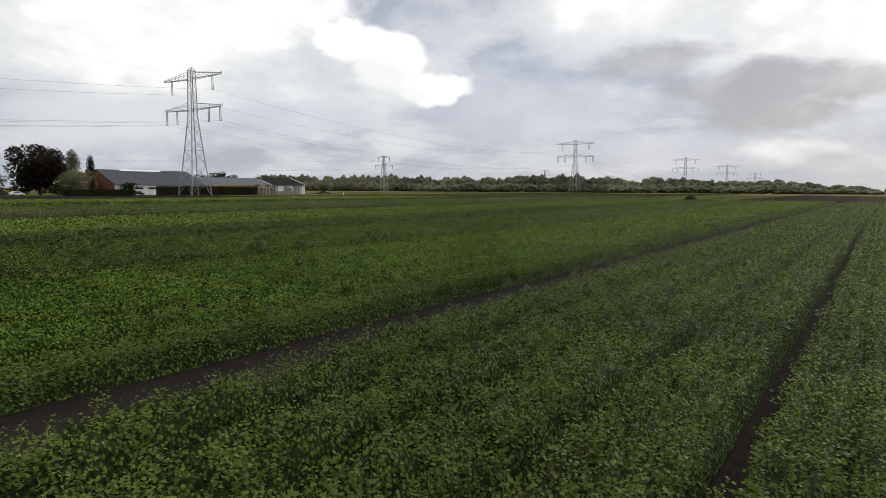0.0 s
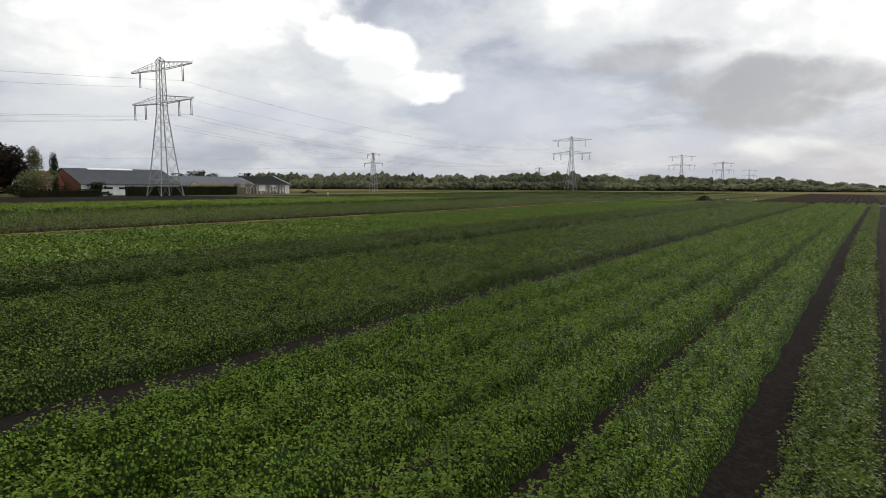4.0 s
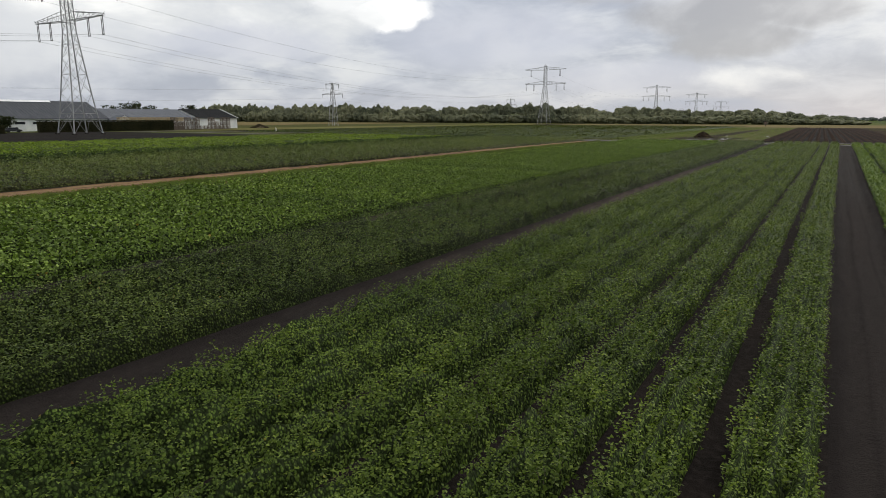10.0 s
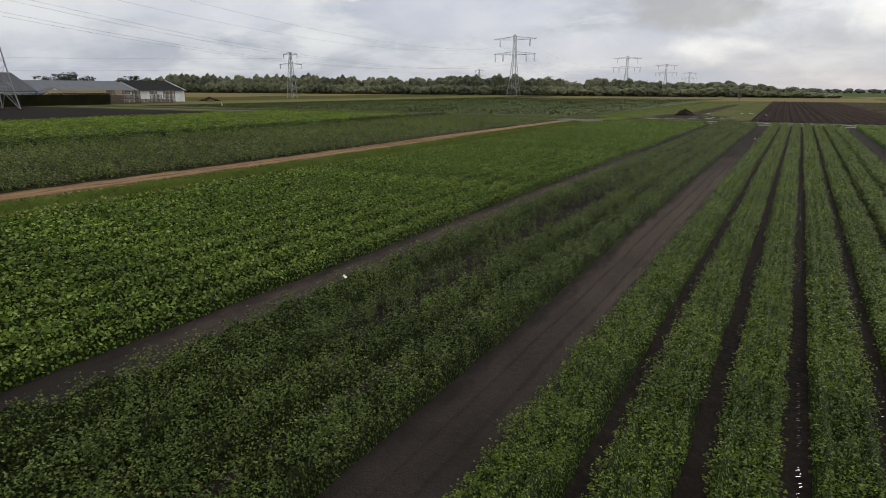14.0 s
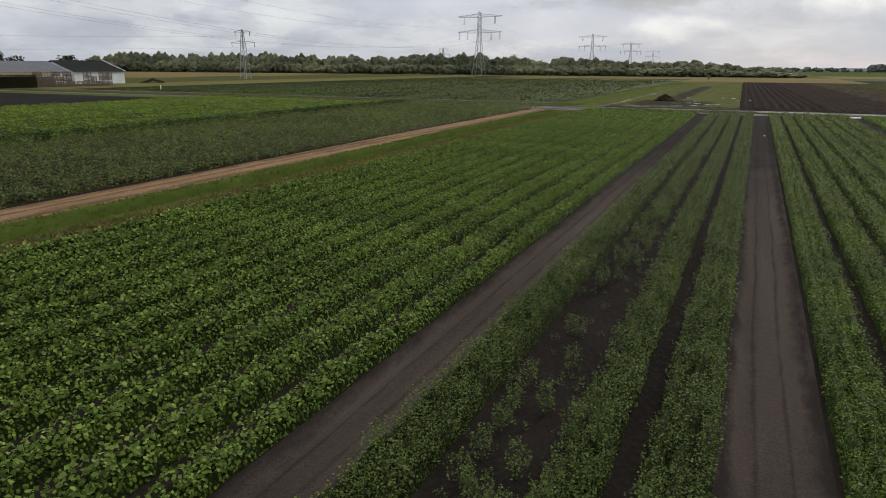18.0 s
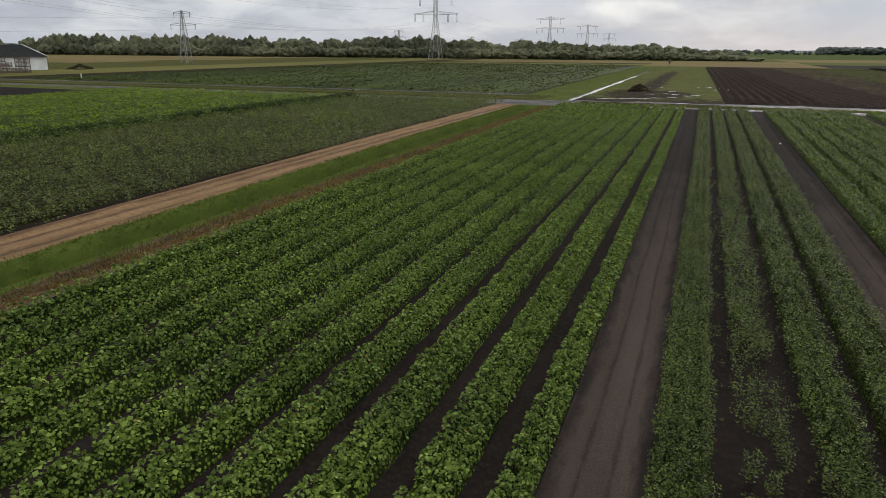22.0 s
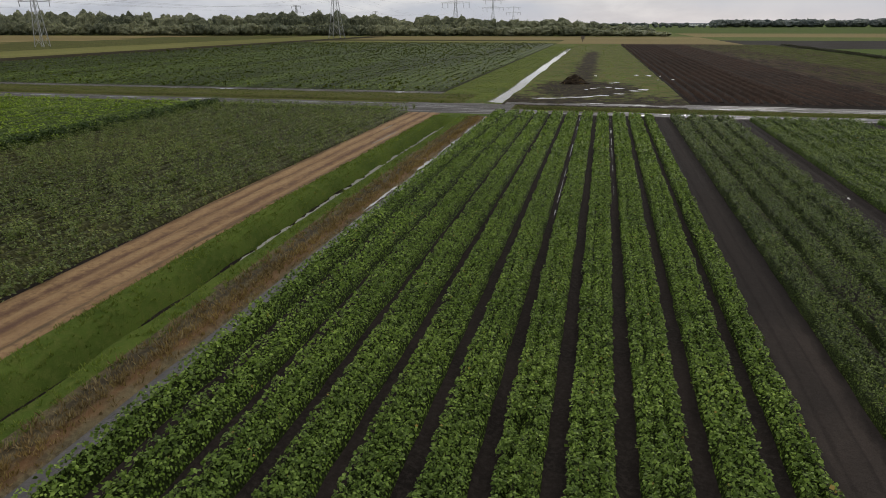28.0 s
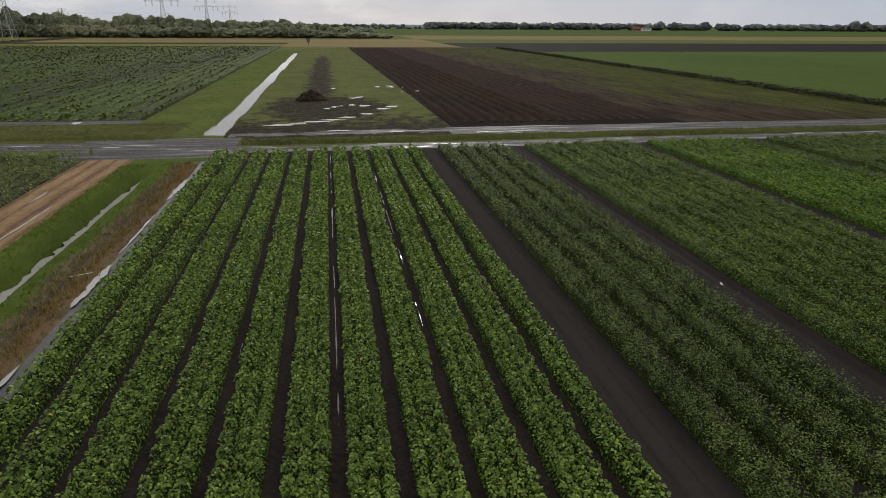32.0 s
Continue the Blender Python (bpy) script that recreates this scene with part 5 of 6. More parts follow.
def belt(rng, x0, x1, y0, y1, step, t0, t1, w0, w1):
    out = []
    for x in np.arange(x0, x1, step):
        swell = 0.95 + 0.14 * wob(x, y0, 0.012, 3.0) + 0.25 * wob(x, y0, 0.05, 7.0)
        if y0 > 1000:
            swell = 0.95 + 0.1 * wob(x, y0, 0.02, 7.0)
        if y0 < 520:
            swell *= float(np.interp(x, (-700, -500, -300, -120, -45, 10, 36), (1.25, 1.2, 1.05, 0.9, 0.72, 0.55, 0.36)))
        out.append((x + rng.uniform(-step, step) * 0.5, rng.uniform(y0, y1), rng.uniform(t0, t1) * swell, rng.uniform(w0, w1)))
    return out


rng = np.random.default_rng(71)
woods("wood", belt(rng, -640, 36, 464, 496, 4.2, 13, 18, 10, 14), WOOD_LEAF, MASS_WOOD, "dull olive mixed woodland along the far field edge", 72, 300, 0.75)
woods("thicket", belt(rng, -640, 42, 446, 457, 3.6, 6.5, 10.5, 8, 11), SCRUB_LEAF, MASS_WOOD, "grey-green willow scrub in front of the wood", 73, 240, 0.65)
woods("wood", belt(rng, -900, -560, 560, 760, 6, 18, 24, 12, 16), WOOD_LEAF, MASS_WOOD, "taller woodland far behind", 74, 150, 1.1)
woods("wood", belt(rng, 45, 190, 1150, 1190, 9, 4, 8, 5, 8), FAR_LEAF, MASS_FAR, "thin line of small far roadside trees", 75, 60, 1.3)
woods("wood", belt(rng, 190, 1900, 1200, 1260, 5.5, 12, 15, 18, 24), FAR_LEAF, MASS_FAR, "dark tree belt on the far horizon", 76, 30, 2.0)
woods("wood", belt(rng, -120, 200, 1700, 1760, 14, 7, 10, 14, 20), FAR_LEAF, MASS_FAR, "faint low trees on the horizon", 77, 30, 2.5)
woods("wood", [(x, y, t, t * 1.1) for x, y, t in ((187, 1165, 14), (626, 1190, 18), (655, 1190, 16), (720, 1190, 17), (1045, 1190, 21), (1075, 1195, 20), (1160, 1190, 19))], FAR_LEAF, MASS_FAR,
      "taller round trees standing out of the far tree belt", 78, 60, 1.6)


# ---- power line ----
def lattice_leg(z, base=3.9, waist=1.15, waist_z=26.0, top=0.85, top_z=41.6):
    if z <= waist_z:
        return base + (waist - base) * (z / waist_z) ** 0.82
    return waist + (top - waist) * (z - waist_z) / (top_z - waist_z)


ARMS = ((28.6, 15.6, (8.8, 14.8), 2.3), (38.7, 15.6, (11.2,), 2.3))  # height, half length, hanging points, depth at the mast
DROP = 4.6


def post(points, radii, name, root):
    """One bent square member through the points."""
    v = [(x + r * c, y + r * d, z) for (x, y, z), r in zip(points, radii) for c, d in ((-1, -1), (1, -1), (1, 1), (-1, 1))]
    f = [(4 * k + c, 4 * k + (c + 1) % 4, 4 * k + 4 + (c + 1) % 4, 4 * k + 4 + c) for k in range(len(points) - 1) for c in range(4)]
    n = len(v)
    return finish(name, raw(name, v, f + [(3, 2, 1, 0), (n - 4, n - 3, n - 2, n - 1)]), STEEL, root)


def pylon(x, y):
    root = thing("pylon", (x, y, 0), "tall grey steel lattice pylon with two crossarms", "pylon", "high-voltage pylons")
    levels = [0, 5.4, 10.6, 15.4, 19.4, 22.9, 26, 28.2, 30.5, 32.9, 35.4, 37.9, 40.2, 41.6]
    for sx in (-1, 1):
        for sy in (-1, 1):
            post([(sx * lattice_leg(a), sy * lattice_leg(a), a) for a in levels], [0.115 if a < 24 else 0.09 for a in levels], "leg", root)
            part("footing", box(bmesh.new(), sx * 3.9 - 0.45, sx * 3.9 + 0.45, sy * 3.9 - 0.45, sy * 3.9 + 0.45, -0.3, 0.35, 0.05), MUD, root, "concrete footing")
    for face in range(4):
        turn = Matrix.Rotation(face * math.pi / 2, 3, "Z")
        for k, (a, b) in enumerate(zip(levels[:-1], levels[1:])):
            p, q = lattice_leg(a), lattice_leg(b)
            for s in (-1, 1):
                end = Vector((0, -q, b)) if k == 0 else Vector((-s * q, -q, b))
                part("brace", bar(bmesh.new(), turn @ Vector((s * p, -p, a)), turn @ end, 0.055), STEEL, root)
            if k % 2 == 0:
                part("cross_bar", bar(bmesh.new(), turn @ Vector((-q, -q, b)), turn @ Vector((q, -q, b)), 0.055), STEEL, root)
    bm = bmesh.new()
    for s in (-1, 1):
        for r in (-1, 1):
            bar(bm, (s * 0.85, r * 0.85, 41.6), (0, 0, 42.6), 0.08)
    part("peak", bm, STEEL, root)
    for z, half, hangs, deep in ARMS:
        w = lattice_leg(z)
        for s in (-1, 1):
            bm = bmesh.new()
            for r in (-1, 1):
                bar(bm, (s * w, r * w, z), (s * half, r * 0.25, z + 0.35), 0.08)
                bar(bm, (s * w, r * w, z + deep), (s * half, r * 0.25, z + 0.75), 0.07)
            for k in range(1, 7):
                u, v = (k - 1) / 6, k / 6
                xa, xb = w + (half - w) * u, w + (half - w) * v
                for r in (-1, 1):
                    ra, rb = r * (w + (0.25 - w) * u), r * (w + (0.25 - w) * v)
                    za, zb = z + 0.35 * u, z + 0.35 * v
                    ta, tb = z + deep + (0.75 - deep) * u, z + deep + (0.75 - deep) * v
                    bar(bm, (s * xa, ra, za), (s * xb, rb, tb), 0.045)
                    bar(bm, (s * xb, rb, zb), (s * xb, rb, tb), 0.045)
                    bar(bm, (s * xa, ra, za), (s * xb, -rb, zb), 0.05)
            bar(bm, (s * half, 0, z + 0.55), (s * (half + 0.5), 0, z + 1.1), 0.08)
            part("crossarm", bm, STEEL, root)
            for hx in hangs:
                bm = bmesh.new()
                for r in (-0.32, 0.32):
                    bar(bm, (s * hx + r, 0, z + 0.3), (s * hx + r, 0, z - DROP + 0.5), 0.09, sides=6)
                    for d in range(12):
                        bar(bm, (s * hx + r, 0, z - 0.5 - d * 0.34), (s * hx + r, 0, z - 0.62 - d * 0.34), 0.15, 0.1, 6)
                bar(bm, (s * hx - 0.45, 0, z - DROP + 0.45), (s * hx + 0.45, 0, z - DROP + 0.45), 0.08)
                part("insulator", bm, GLASSY, root, "pair of long insulator strings")
    return root


LINE = ((-135, -330), (-147.5, 23.5), (-161, 375), (-157, 700), (-158, 955), (-193, 1440))
first = pylon(*LINE[1])
for x, y in LINE:
    if y != 23.5:
        copy_thing(first, Matrix.Translation((x, y, 0)))


def cable(points, sag, r, name="power_cable", label="thin grey power cable sagging between pylons"):
    v, f = [], []
    for (a, b) in zip(points[:-1], points[1:]):
        a, b = Vector(a), Vector(b)
        for k in range(25):
            u = k / 24
            p = a.lerp(b, u) - Vector((0, 0, sag * 4 * u * (1 - u)))
            n = len(v)
            for t in range(3):
                v.append((p.x + r * math.cos(t * 2.094), p.y, p.z + r * math.sin(t * 2.094)))
            if k:
                f += [(n - 3 + t, n - 3 + (t + 1) % 3, n + (t + 1) % 3, n + t) for t in range(3)]
    return tagged(finish(name, raw(name, v, f), WIRE), label, "cable", "power cables")


for z, half, hangs, deep in ARMS:
    for s in (-1, 1):
        for hx in hangs:
            for r in (-0.25, 0.25):
                cable([(x + s * hx + r, y, z - DROP + 0.4) for x, y in LINE], 9.5, 0.014)


def small_pylon(x, y, turn):
    root = thing("small_pylon", (x, y, 0), "slim grey lattice pylon on the far field", "pylon", "smaller pylons")
    root.rotation_euler = (0, 0, turn)
    zs = [0, 4, 8, 11.5, 14.5, 17, 19.5, 22, 24]
    wide = lambda z: 1.7 * (1 - z / 24) ** 0.9 + 0.28
    for sx in (-1, 1):
        for sy in (-1, 1):
            post([(sx * wide(a), sy * wide(a), a) for a in zs], [0.1] * len(zs), "leg", root)
    for face in range(4):
        m = Matrix.Rotation(face * math.pi / 2, 3, "Z")
        for a, b in zip(zs[:-1], zs[1:]):
            for s in (-1, 1):
                part("brace", bar(bmesh.new(), m @ Vector((s * wide(a), -wide(a), a)), m @ Vector((-s * wide(b), -wide(b), b)), 0.05), STEEL, root)
    for z, half in ((22.6, 4.6), (17.3, 7.2)):
        for s in (-1, 1):
            bm = bmesh.new()
            for r in (-1, 1):
                bar(bm, (s * 0.2, r * 0.4, z), (s * half, 0, z + 0.3), 0.1)
                bar(bm, (s * 0.2, r * 0.4, z + 1.2), (s * half, 0, z + 0.4), 0.09)
            part("crossarm", bm, STEEL, root)
        for s in (-1, 1):
            part("insulator", bar(bmesh.new(), (s * half * 0.92, 0, z + 0.2), (s * half * 0.92, 0, z - 1.8), 0.12, sides=6), GLASSY, root)
    return root


SMALL = ((-392, -160), (-223, 212), (-262, 530), (-301, 850))
p2 = small_pylon(*SMALL[1], 0.12)
for x, y in (SMALL[0], *SMALL[2:]):
    copy_thing(p2, Matrix.Translation((x, y, 0)))
for z, half in ((20.8, 4.2), (15.5, 6.6)):
    for s in (-1, 1):
        cable([(x + s * half, y, z) for x, y in SMALL], 4.0, 0.016)


# ---- the farm ----
def shed(y0, y1, front, depth, eave, ridge, roof, label, windows=(), doors=(), wall=WHITE_WALL, skylight=None, barge=False, gable=None):
    """A long shed whose eave faces the fields (+x): walls, two roof slopes, windows, doors."""
    root = thing("shed", (front, y0, 0), label, "shed", "farm sheds")
    n = y1 - y0
    part("front_wall", box(bmesh.new(), -0.25, 0, 0, n, 0, eave), wall, root)
    part("back_wall", box(bmesh.new(), -depth, -depth + 0.25, 0, n, 0, eave), wall, root)
    for y in (0.002, n - 0.252):
        v = [(-0.26, y, 0), (-depth + 0.26, y, 0), (-depth + 0.26, y, eave), (-depth / 2, y, ridge - 0.25), (-0.26, y, eave)]
        v += [(a, b + 0.25, c) for a, b, c in v]
        f = [(0, 1, 2, 3, 4), (9, 8, 7, 6, 5)] + [(k, 5 + k, 5 + (k + 1) % 5, (k + 1) % 5) for k in range(5)]
        finish("gable_wall", raw("gable_wall", v, f), gable if gable and y < 1 else wall, root)
    for a, b in ((0.45, -depth / 2), (-depth - 0.45, -depth / 2)):
        v, f = [], []
        count = max(2, round(n / 1.1))
        drop = (ridge - eave) / (depth / 2)
        za = eave - 0.45 * drop + 0.15
        for k in range(count + 1):
            y = -0.35 + (n + 0.7) * k / count
            for d in (0.0, 0.06):
                yy = y + (0.05 if d else 0)
                v += [(a, yy, za + d), (b, yy, ridge + 0.1 + d), (b, yy, ridge + d - 0.04), (a, yy, za + d - 0.14)]
        m = 2 * (count + 1)
        for k in range(m - 1):
            f += [(4 * k + c, 4 * k + (c + 1) % 4, 4 * k + 4 + (c + 1) % 4, 4 * k + 4 + c) for c in range(4)]
        f += [(3, 2, 1, 0), (4 * m - 4, 4 * m - 3, 4 * m - 2, 4 * m - 1)]
        slope = finish("roof", raw("roof", v, f), roof, root)
    if skylight:
        a, b = skylight
        x, z = -depth / 2 + 0.9, ridge - 0.9 * (ridge - eave) / (depth / 2)
        bm = box(bmesh.new(), -0.75, 0.75, a, b, 0, 0.08)
        bm.transform(Matrix.Translation((x, 0, z + 0.3)) @ Matrix.Rotation(math.atan2(ridge - eave, depth / 2), 4, "Y"))
        part("skylight", bm, WHITE_WALL, root, "pale translucent roof light")
    if barge:
        for a, b in ((0.5, -depth / 2), (-depth - 0.5, -depth / 2)):
            bm = bar(bmesh.new(), (a, n + 0.42, eave - 0.05), (b, n + 0.42, ridge + 0.2), 0.16)
            part("barge_board", bm, WHITE_WALL, root)
    for y, w, z0, z1 in windows:
        win = part("window", box(bmesh.new(), 0.002, 0.05, y, y + w, z0, z1), WHITE_WALL, root, "white window frame")
        part("pane", box(bmesh.new(), 0.052, 0.07, y + 0.12, y + w - 0.12, z0 + 0.12, z1 - 0.12), DARK_GLASS, win)
    for y, w, z1 in doors:
        part("door", box(bmesh.new(), 0.002, 0.09, y, y + w, 0.02, z1, 0.01), WHITE_WALL, root, "wide white sliding door")
    part("gutter", bar(bmesh.new(), (0.5, -0.3, eave - 0.1), (0.5, n + 0.3, eave - 0.1), 0.09, sides=8), SLATE, root)
    return root


shed(23.2, 62, -198, 26, 4.1, 9.9, SLATE, "long white-walled shed with a dark grey sheet roof", [(k, 3.4, 2.1, 3.1) for k in (8, 13.5, 22, 28)], [(17.5, 3.4, 3.2)], skylight=(8.5, 26), gable=BRICK_WALL)
shed(62.6, 99, -199, 22, 4.0, 7.6, PALE_ROOF, "low long shed with a pale grey sheet roof", [(k, 2.4, 1.6, 2.6) for k in (3, 22)], [(28, 4, 3.3)])
shed(100.5, 120.3, -198, 22, 4.3, 7.9, BLACK_ROOF, "white shed with a black sheet roof and white barge boards", [], [(12, 3.6, 3.4)], barge=True)


def annexe():
    root = thing("annexe", (-194, 66, 0), "small white gabled annexe in front of the sheds", "shed", "farm sheds")
    w, d, e, r = 4.2, 5.0, 3.0, 5.2
    v = [(0, -w, 0), (0, w, 0), (0, w, e), (0, 0, r), (0, -w, e)]
    v += [(-d, b, c) for _, b, c in v]
    finish("wall", raw("wall", v, [(0, 1, 2, 3, 4), (9, 8, 7, 6, 5), (0, 5, 6, 1), (1, 6, 7, 2), (4, 9, 5, 0)]), WHITE_WALL, root)
    for s in (-1, 1):
        bm = bar(bmesh.new(), (0.0, 0, 0), (0.001, 0, 0.001), 0.01)
        bm.clear()
        box(bm, -d - 0.2, 0.25, 0, math.hypot(w, r - e) + 0.35, -0.06, 0.06)
        bm.transform(Matrix.Translation((0, 0, r + 0.08)) @ Matrix.Rotation(-math.atan2(r - e, w), 4, "X"))
        if s < 0:
            bm.transform(Matrix.Diagonal((1, -1, 1, 1)))
            bmesh.ops.reverse_faces(bm, faces=bm.faces)
        part("roof", bm, PALE_ROOF, root)
    win = part("window", box(bmesh.new(), 0.002, 0.05, -1.3, 1.3, 1.6, 2.5), WHITE_WALL, root)
    part("pane", box(bmesh.new(), 0.052, 0.07, -1.15, 1.15, 1.75, 2.35), DARK_GLASS, win)


annexe()


def farmhouse():
    root = thing("farmhouse", (-207, 12, 0), "red brick farmhouse with a red tiled roof behind garden trees", "house")
    part("wall", box(bmesh.new(), -10, 0, 0, 9.5, 0, 3.6), BRICK_WALL, root)
    v = [(0.4, -0.4, 3.5), (0.4, 9.9, 3.5), (-5, 9.9, 8.6), (-5, -0.4, 8.6), (-10.4, -0.4, 3.5), (-10.4, 9.9, 3.5)]
    finish("roof", raw("roof", v, [(0, 1, 2, 3), (3, 2, 5, 4), (0, 3, 4), (1, 5, 2), (0, 4, 5, 1)]), RED_ROOF, root)
    for y in (1.2, 4.0, 6.8):
        win = part("window", box(bmesh.new(), 0.002, 0.06, y, y + 1.4, 1.0, 2.6), WHITE_WALL, root)
        part("pane", box(bmesh.new(), 0.062, 0.08, y + 0.1, y + 1.3, 1.1, 2.5), DARK_GLASS, win)
    dormer = part("dormer", box(bmesh.new(), -3.2, -0.6, 3.6, 6.2, 4.6, 6.4), WHITE_WALL, root)
    part("pane", box(bmesh.new(), -0.597, -0.56, 3.9, 5.9, 5.0, 6.1), DARK_GLASS, dormer)
    part("chimney", box(bmesh.new(), -5.4, -4.6, 7.4, 8.2, 7.6, 9.8), BRICK_WALL, root)


farmhouse()


def far_house(x, y, wide, deep, eave, ridge, wall, roof, label):
    root = thing("far_house", (x, y, 0), label, "house", "far farm buildings")
    part("wall", box(bmesh.new(), -wide / 2, wide / 2, 0, deep, 0, eave), wall, root)
    v = [(s * (wide / 2 + 0.4), t, z) for t, z in ((-0.4, eave), (deep / 2, ridge), (deep + 0.4, eave)) for s in (-1, 1)]
    finish("roof", raw("roof", v, [(0, 1, 3, 2), (2, 3, 5, 4), (0, 2, 4), (1, 5, 3), (0, 4, 5, 1)]), roof, root)
    for k in range(3):
        a = wide * (-0.36 + 0.28 * k)
        part("window", box(bmesh.new(), a, a + wide * 0.14, -0.06, -0.002, eave * 0.35, eave * 0.75), DARK_GLASS, root)


far_house(560, 1150, 15, 9, 3.2, 7.0, BRICK_WALL, RED_ROOF, "far farmhouse with a red tiled roof")
far_house(582, 1154, 16, 12, 4.0, 6.6, WHITE_WALL, SLATE, "far white farm building with a grey roof")
for k in range(6):
    far_house(158 + 25 * k, 1900, 23, 40, 4.0, 6.5, WHITE_WALL, PALE_ROOF, "pale far greenhouse block on the horizon")


def hedge(x, y0, y1, tall, thick, label, seed):
    rng = np.random.default_rng(seed)
    root = thing("hedge", (x, y0, 0), label, "hedge")
    part("core", box(bmesh.new(), -thick / 2 + 0.2, thick / 2 - 0.2, 0.2, y1 - y0 - 0.2, 0, tall - 0.2), HEDGE_LEAF, root)
    n = int((y1 - y0) * tall * 26)
    base = np.stack([rng.uniform(-0.5, 0.5, n) * thick, rng.uniform(0, y1 - y0, n), rng.uniform(0, tall, n)], 1)
    face = rng.integers(0, 3, n)
    base[face == 0, 2] = tall - rng.uniform(0, 0.15, (face == 0).sum())
    base[face > 0, 0] = thick / 2 - rng.uniform(0, 0.2, (face > 0).sum())
    way = unit(np.where((face == 0)[:, None], (0, 0, 1), (1, 0, 0.2)) + rng.normal(size=(n, 3)) * 0.6)
    l = rng.uniform(0.2, 0.4, n)
    tagged(finish("foliage", quads_mesh("foliage", leaf_quads(base, way, l, l * 0.45, rng)), HEDGE_LEAF, root), kind="stuff")


hedge(-178, 28, 74, 3.4, 1.6, "long tall dark brown-green clipped hedge before the sheds", 81)
hedge(-172, -7.5, 16.5, 2.2, 1.3, "clipped dark green garden hedge", 82)
hedge(-176, -70, -28, 1.6, 2.0, "low dark hedge along the farmyard", 83)


def crate(material):
    """A slatted wooden bin: corner posts, slats, skids."""
    root = thing("crate", (0, 0, 0), "weathered slatted wooden harvest crate in a stack", "crate", "stacked crates")
    for sx in (-1, 1):
        for sy in (-1, 1):
            part("post", box(bmesh.new(), sx * 0.78 - 0.06, sx * 0.78 + 0.06, sy * 0.78 - 0.06, sy * 0.78 + 0.06, 0, 1.5), material, root)
    for k in range(4):
        z = 0.2 + 0.34 * k
        bm = bmesh.new()
        for s in (-1, 1):
            box(bm, -0.85, 0.85, s * 0.87 - 0.02, s * 0.87 + 0.02, z, z + 0.2)
            box(bm, s * 0.87 - 0.02, s * 0.87 + 0.02, -0.84, 0.84, z, z + 0.2)
        part("slat", bm, material, root)
    part("floor", box(bmesh.new(), -0.84, 0.84, -0.84, 0.84, 0.1, 0.16), material, root)
    return root


rng = np.random.default_rng(91)
one, pale = crate(CRATE), crate(CRATE_NEW)
tagged(pale, "pale new slatted wooden pallet box in a stack")
tagged(one, "weathered grey-brown slatted harvest crate in a stack")
one.matrix_basis, pale.matrix_basis = Matrix.Translation((-180, 76, 0)), Matrix.Translation((-187, 60, 3.04))
for col in range(13):
    for row in range(int(rng.integers(1, 4)) if col > 4 else int(rng.integers(2, 4))):
        if (col, row) != (0, 0):
            copy_thing(one, Matrix.Translation((-180 + rng.normal() * 0.08, 76 + 1.86 * col + (1.2 if col > 6 else 0), 1.52 * row)))
for col in range(14):
    for row in range(3):
        if (col, row) != (0, 2):
            copy_thing(pale if row == 2 else one, Matrix.Translation((-187 + rng.normal() * 0.05, 60 + 1.86 * col, 1.52 * row)))


def parked_car(x, y, turn, paint, label):
    root = thing("car", (x, y, 0), label, "car")
    root.rotation_euler = (0, 0, turn)
    bm = bmesh.new()
    side = [(-2.1, 0.35), (2.1, 0.35), (2.15, 0.8), (1.2, 0.95), (0.6, 1.45), (-1.2, 1.5), (-2.0, 1.0), (-2.15, 0.75)]
    ring = [[bm.verts.new((a, s * (0.85 if z < 1.1 else 0.7), z)) for a, z in side] for s in (-1, 1)]
    bm.faces.new(ring[0])
    bm.faces.new(ring[1][::-1])
    for k in range(8):
        bm.faces.new((ring[0][k], ring[1][k], ring[1][(k + 1) % 8], ring[0][(k + 1) % 8]))
    bmesh.ops.recalc_face_normals(bm, faces=bm.faces)
    part("body", bm, paint, root)
    for s in (-1, 1):
        part("side_window", box(bmesh.new(), -1.2, 0.7, s * 0.8 - 0.03, s * 0.8 + 0.03, 1.0, 1.38), DARK_GLASS, root)
        for a in (-1.3, 1.3):
            part("wheel", bar(bmesh.new(), (a, s * 0.68, 0.32), (a, s * 0.9, 0.32), 0.32, sides=16), RUBBER, root)
    part("windscreen", bar(bmesh.new(), (1.18, 0, 0.98), (0.66, 0, 1.42), 0.35), DARK_GLASS, root)


parked_car(-184, 24.2, 1.3, CAR_PAINT, "dark car parked beside the hedge gap")
parked_car(-194, -12, 1.57, CAR_WHITE, "white car parked under the garden trees")
parked_car(-195, -17, 1.57, CAR_PAINT, "grey car parked under the garden trees")


# ---- small things in the fields ----
def heap(x, y, rx, ry, tall, label, material, seed, name="earth_mound"):
    bm = bmesh.new()
    bmesh.ops.create_icosphere(bm, subdivisions=4, radius=1)
    for v in bm.verts:
        c = v.co.copy()
        r = 1 + 0.28 * noise.noise(c * 2.2 + Vector((seed, 0, 0))) + 0.14 * noise.noise(c * 6 + Vector((0, seed, 0)))
        up = max(-0.1, 1 - math.hypot(c.x, c.y) ** 1.2) if c.z > 0 else -0.1
        v.co = Vector((c.x * rx * r, c.y * ry * r, up * tall * r))
    return place_heap(bm, x, y, label, material, name)


def place_heap(bm, x, y, label, material, name):
    ob = part(name, bm, material)
    ob.location = (x, y, 0)
    return tagged(ob, label, "heap")


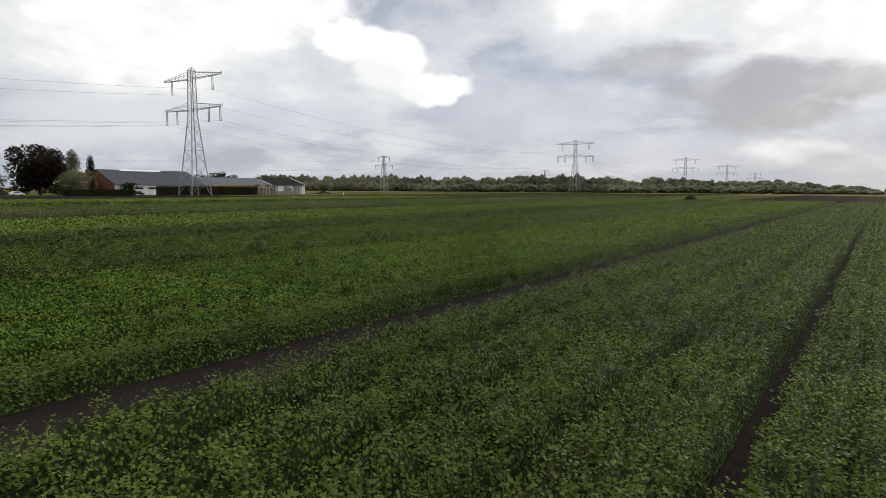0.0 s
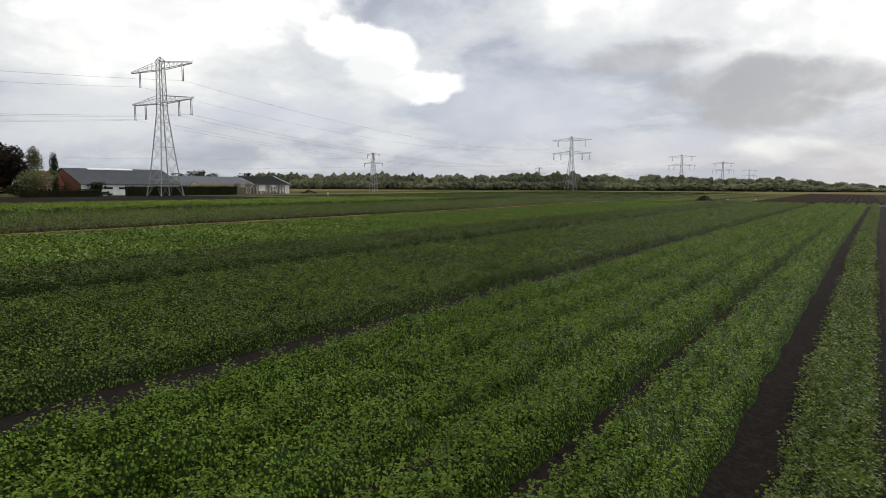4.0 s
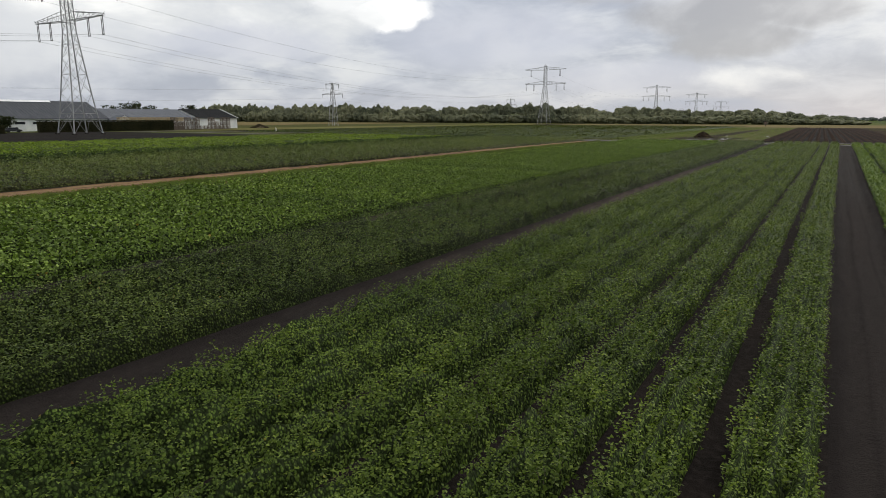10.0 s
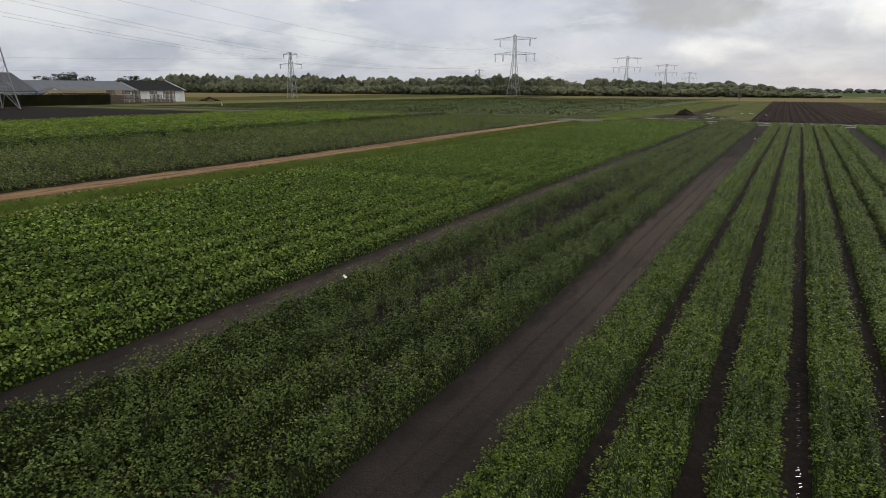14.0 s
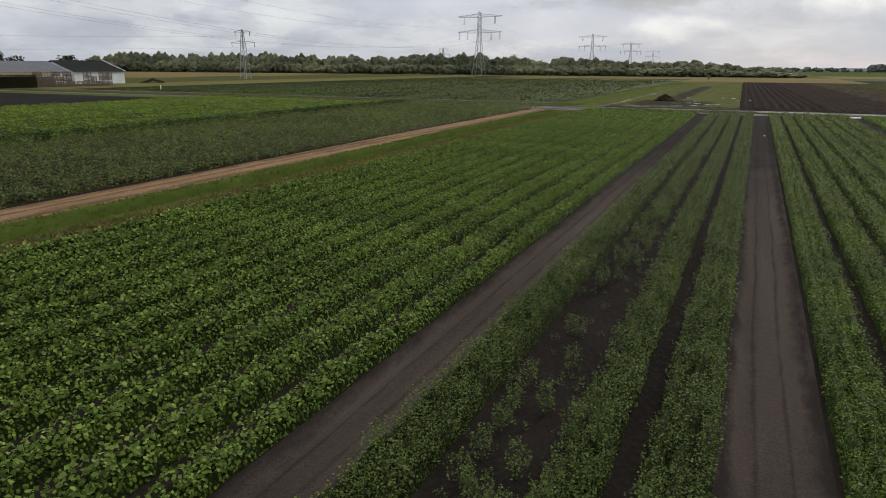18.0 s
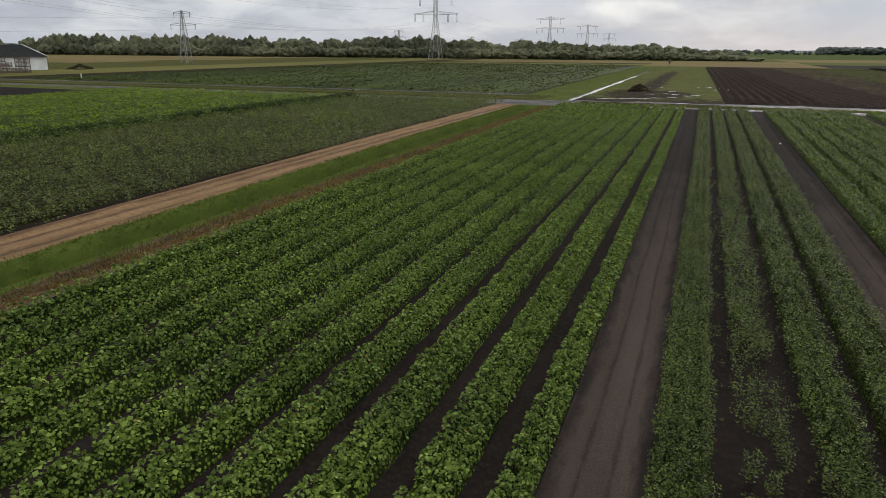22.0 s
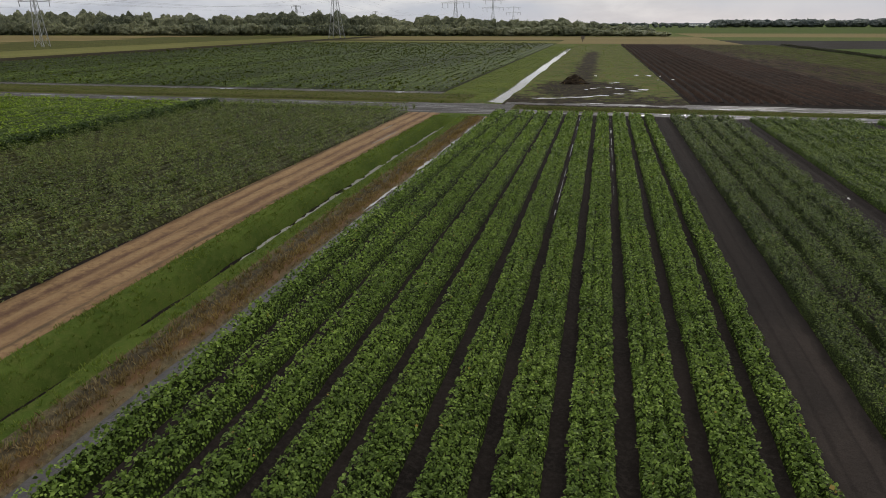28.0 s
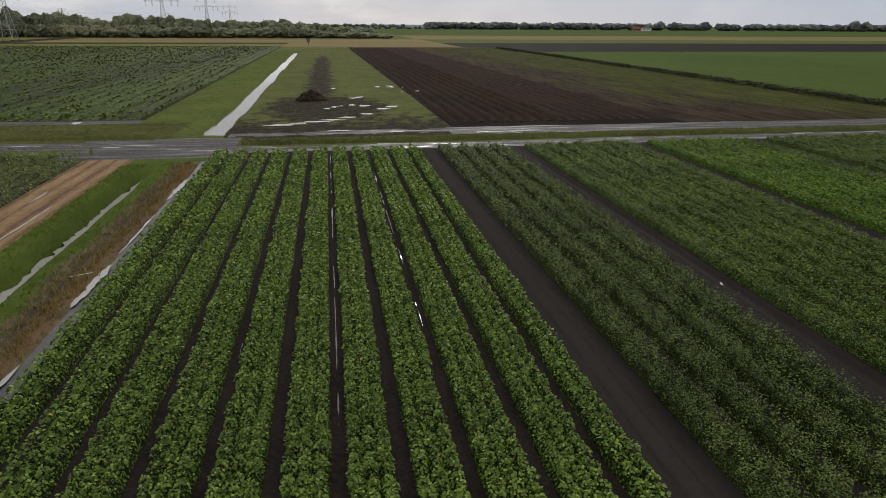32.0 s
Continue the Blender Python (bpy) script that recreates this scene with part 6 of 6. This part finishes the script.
heap(-2.5, 87, 2.1, 1.8, 1.35, "dark mound of dug earth and roots on scraped grass", HEAP, 3.0)
rng = np.random.default_rng(93)
p = np.stack([rng.normal(-2.5, 1.1, 60), rng.normal(86.6, 0.9, 60)], 1)
tagged(finish("dry_stalks", quads_mesh("dry_stalks", spread(p, TUFTS, np.zeros(60, int), rng, (0.4, 0.8), np.clip(1.15 - 0.65 * np.hypot(p[:, 0] + 2.5, p[:, 1] - 87), 0.02, 2))), STRAW), "dry roots and stalks sticking out of the soil heap", "weeds", kind="stuff")
heap(-196, 131, 3.2, 5, 1.7, "low brown earth heap beside the black shed", WEEDY, 9.0)
heap(-190, 126, 1.2, 2.0, 0.9, "small brown heap beside the black shed", BRUSH, 12.0)


def pump_post():
    root = thing("pump_post", (-8.5, 314, 0), "small brown wooden pump hut on a post at the field end", "hut")
    part("post", box(bmesh.new(), -0.2, 0.2, -0.2, 0.2, -0.1, 1.2, 0.02), CRATE, root)
    part("cabin", box(bmesh.new(), -0.8, 0.8, -0.6, 0.6, 1.2, 2.7, 0.04), CRATE, root)
    part("roof", box(bmesh.new(), -1.0, 1.0, -0.8, 0.8, 2.7, 2.85, 0.03), BLACK_ROOF, root)


pump_post()
stick = part("marker_post", box(bmesh.new(), -0.09, 0.09, -0.09, 0.09, -0.1, 1.3, 0.02), SCRAP)
stick.location = (-128.8, 75.5, 0)
tagged(stick, "white wooden marker post on the field edge", "post")


def scrap(x, y, size, seed, label):
    bm = bmesh.new()
    bmesh.ops.create_grid(bm, x_segments=6, y_segments=5, size=size)
    for v in bm.verts:
        v.co.z = 0.05 + 0.07 * noise.noise(v.co * 9 + Vector((seed, 0, 0)))
        v.co.x *= 0.75 + 0.5 * noise.noise(v.co * 4 + Vector((0, seed, 0)))
    bmesh.ops.solidify(bm, geom=bm.faces[:], thickness=0.01)
    ob = part("plastic_scrap", bm, SCRAP)
    ob.location = (x, y, height(x, y) + 0.02)
    return tagged(ob, label, "litter")


scrap(7.6, -46.1, 0.06, 1.0, "crumpled white plastic scrap lying on the soil track")
scrap(14.85, 20.9, 0.07, 6.0, "pale crumpled plastic scrap on the soil track")
puddle(25.0, -63.5, 0.2, 0.07, 1.2, 41.0, "small shallow puddle in the soil track", "puddles on the soil track")
scrap(13.2, 97, 0.5, 3.0, "white plastic sheet in the ploughed furrow")
scrap(11.8, 104, 0.4, 4.0, "white plastic sheet in the ploughed furrow")
scrap(0.6, 103, 0.35, 5.0, "white plastic scrap on scraped soil")
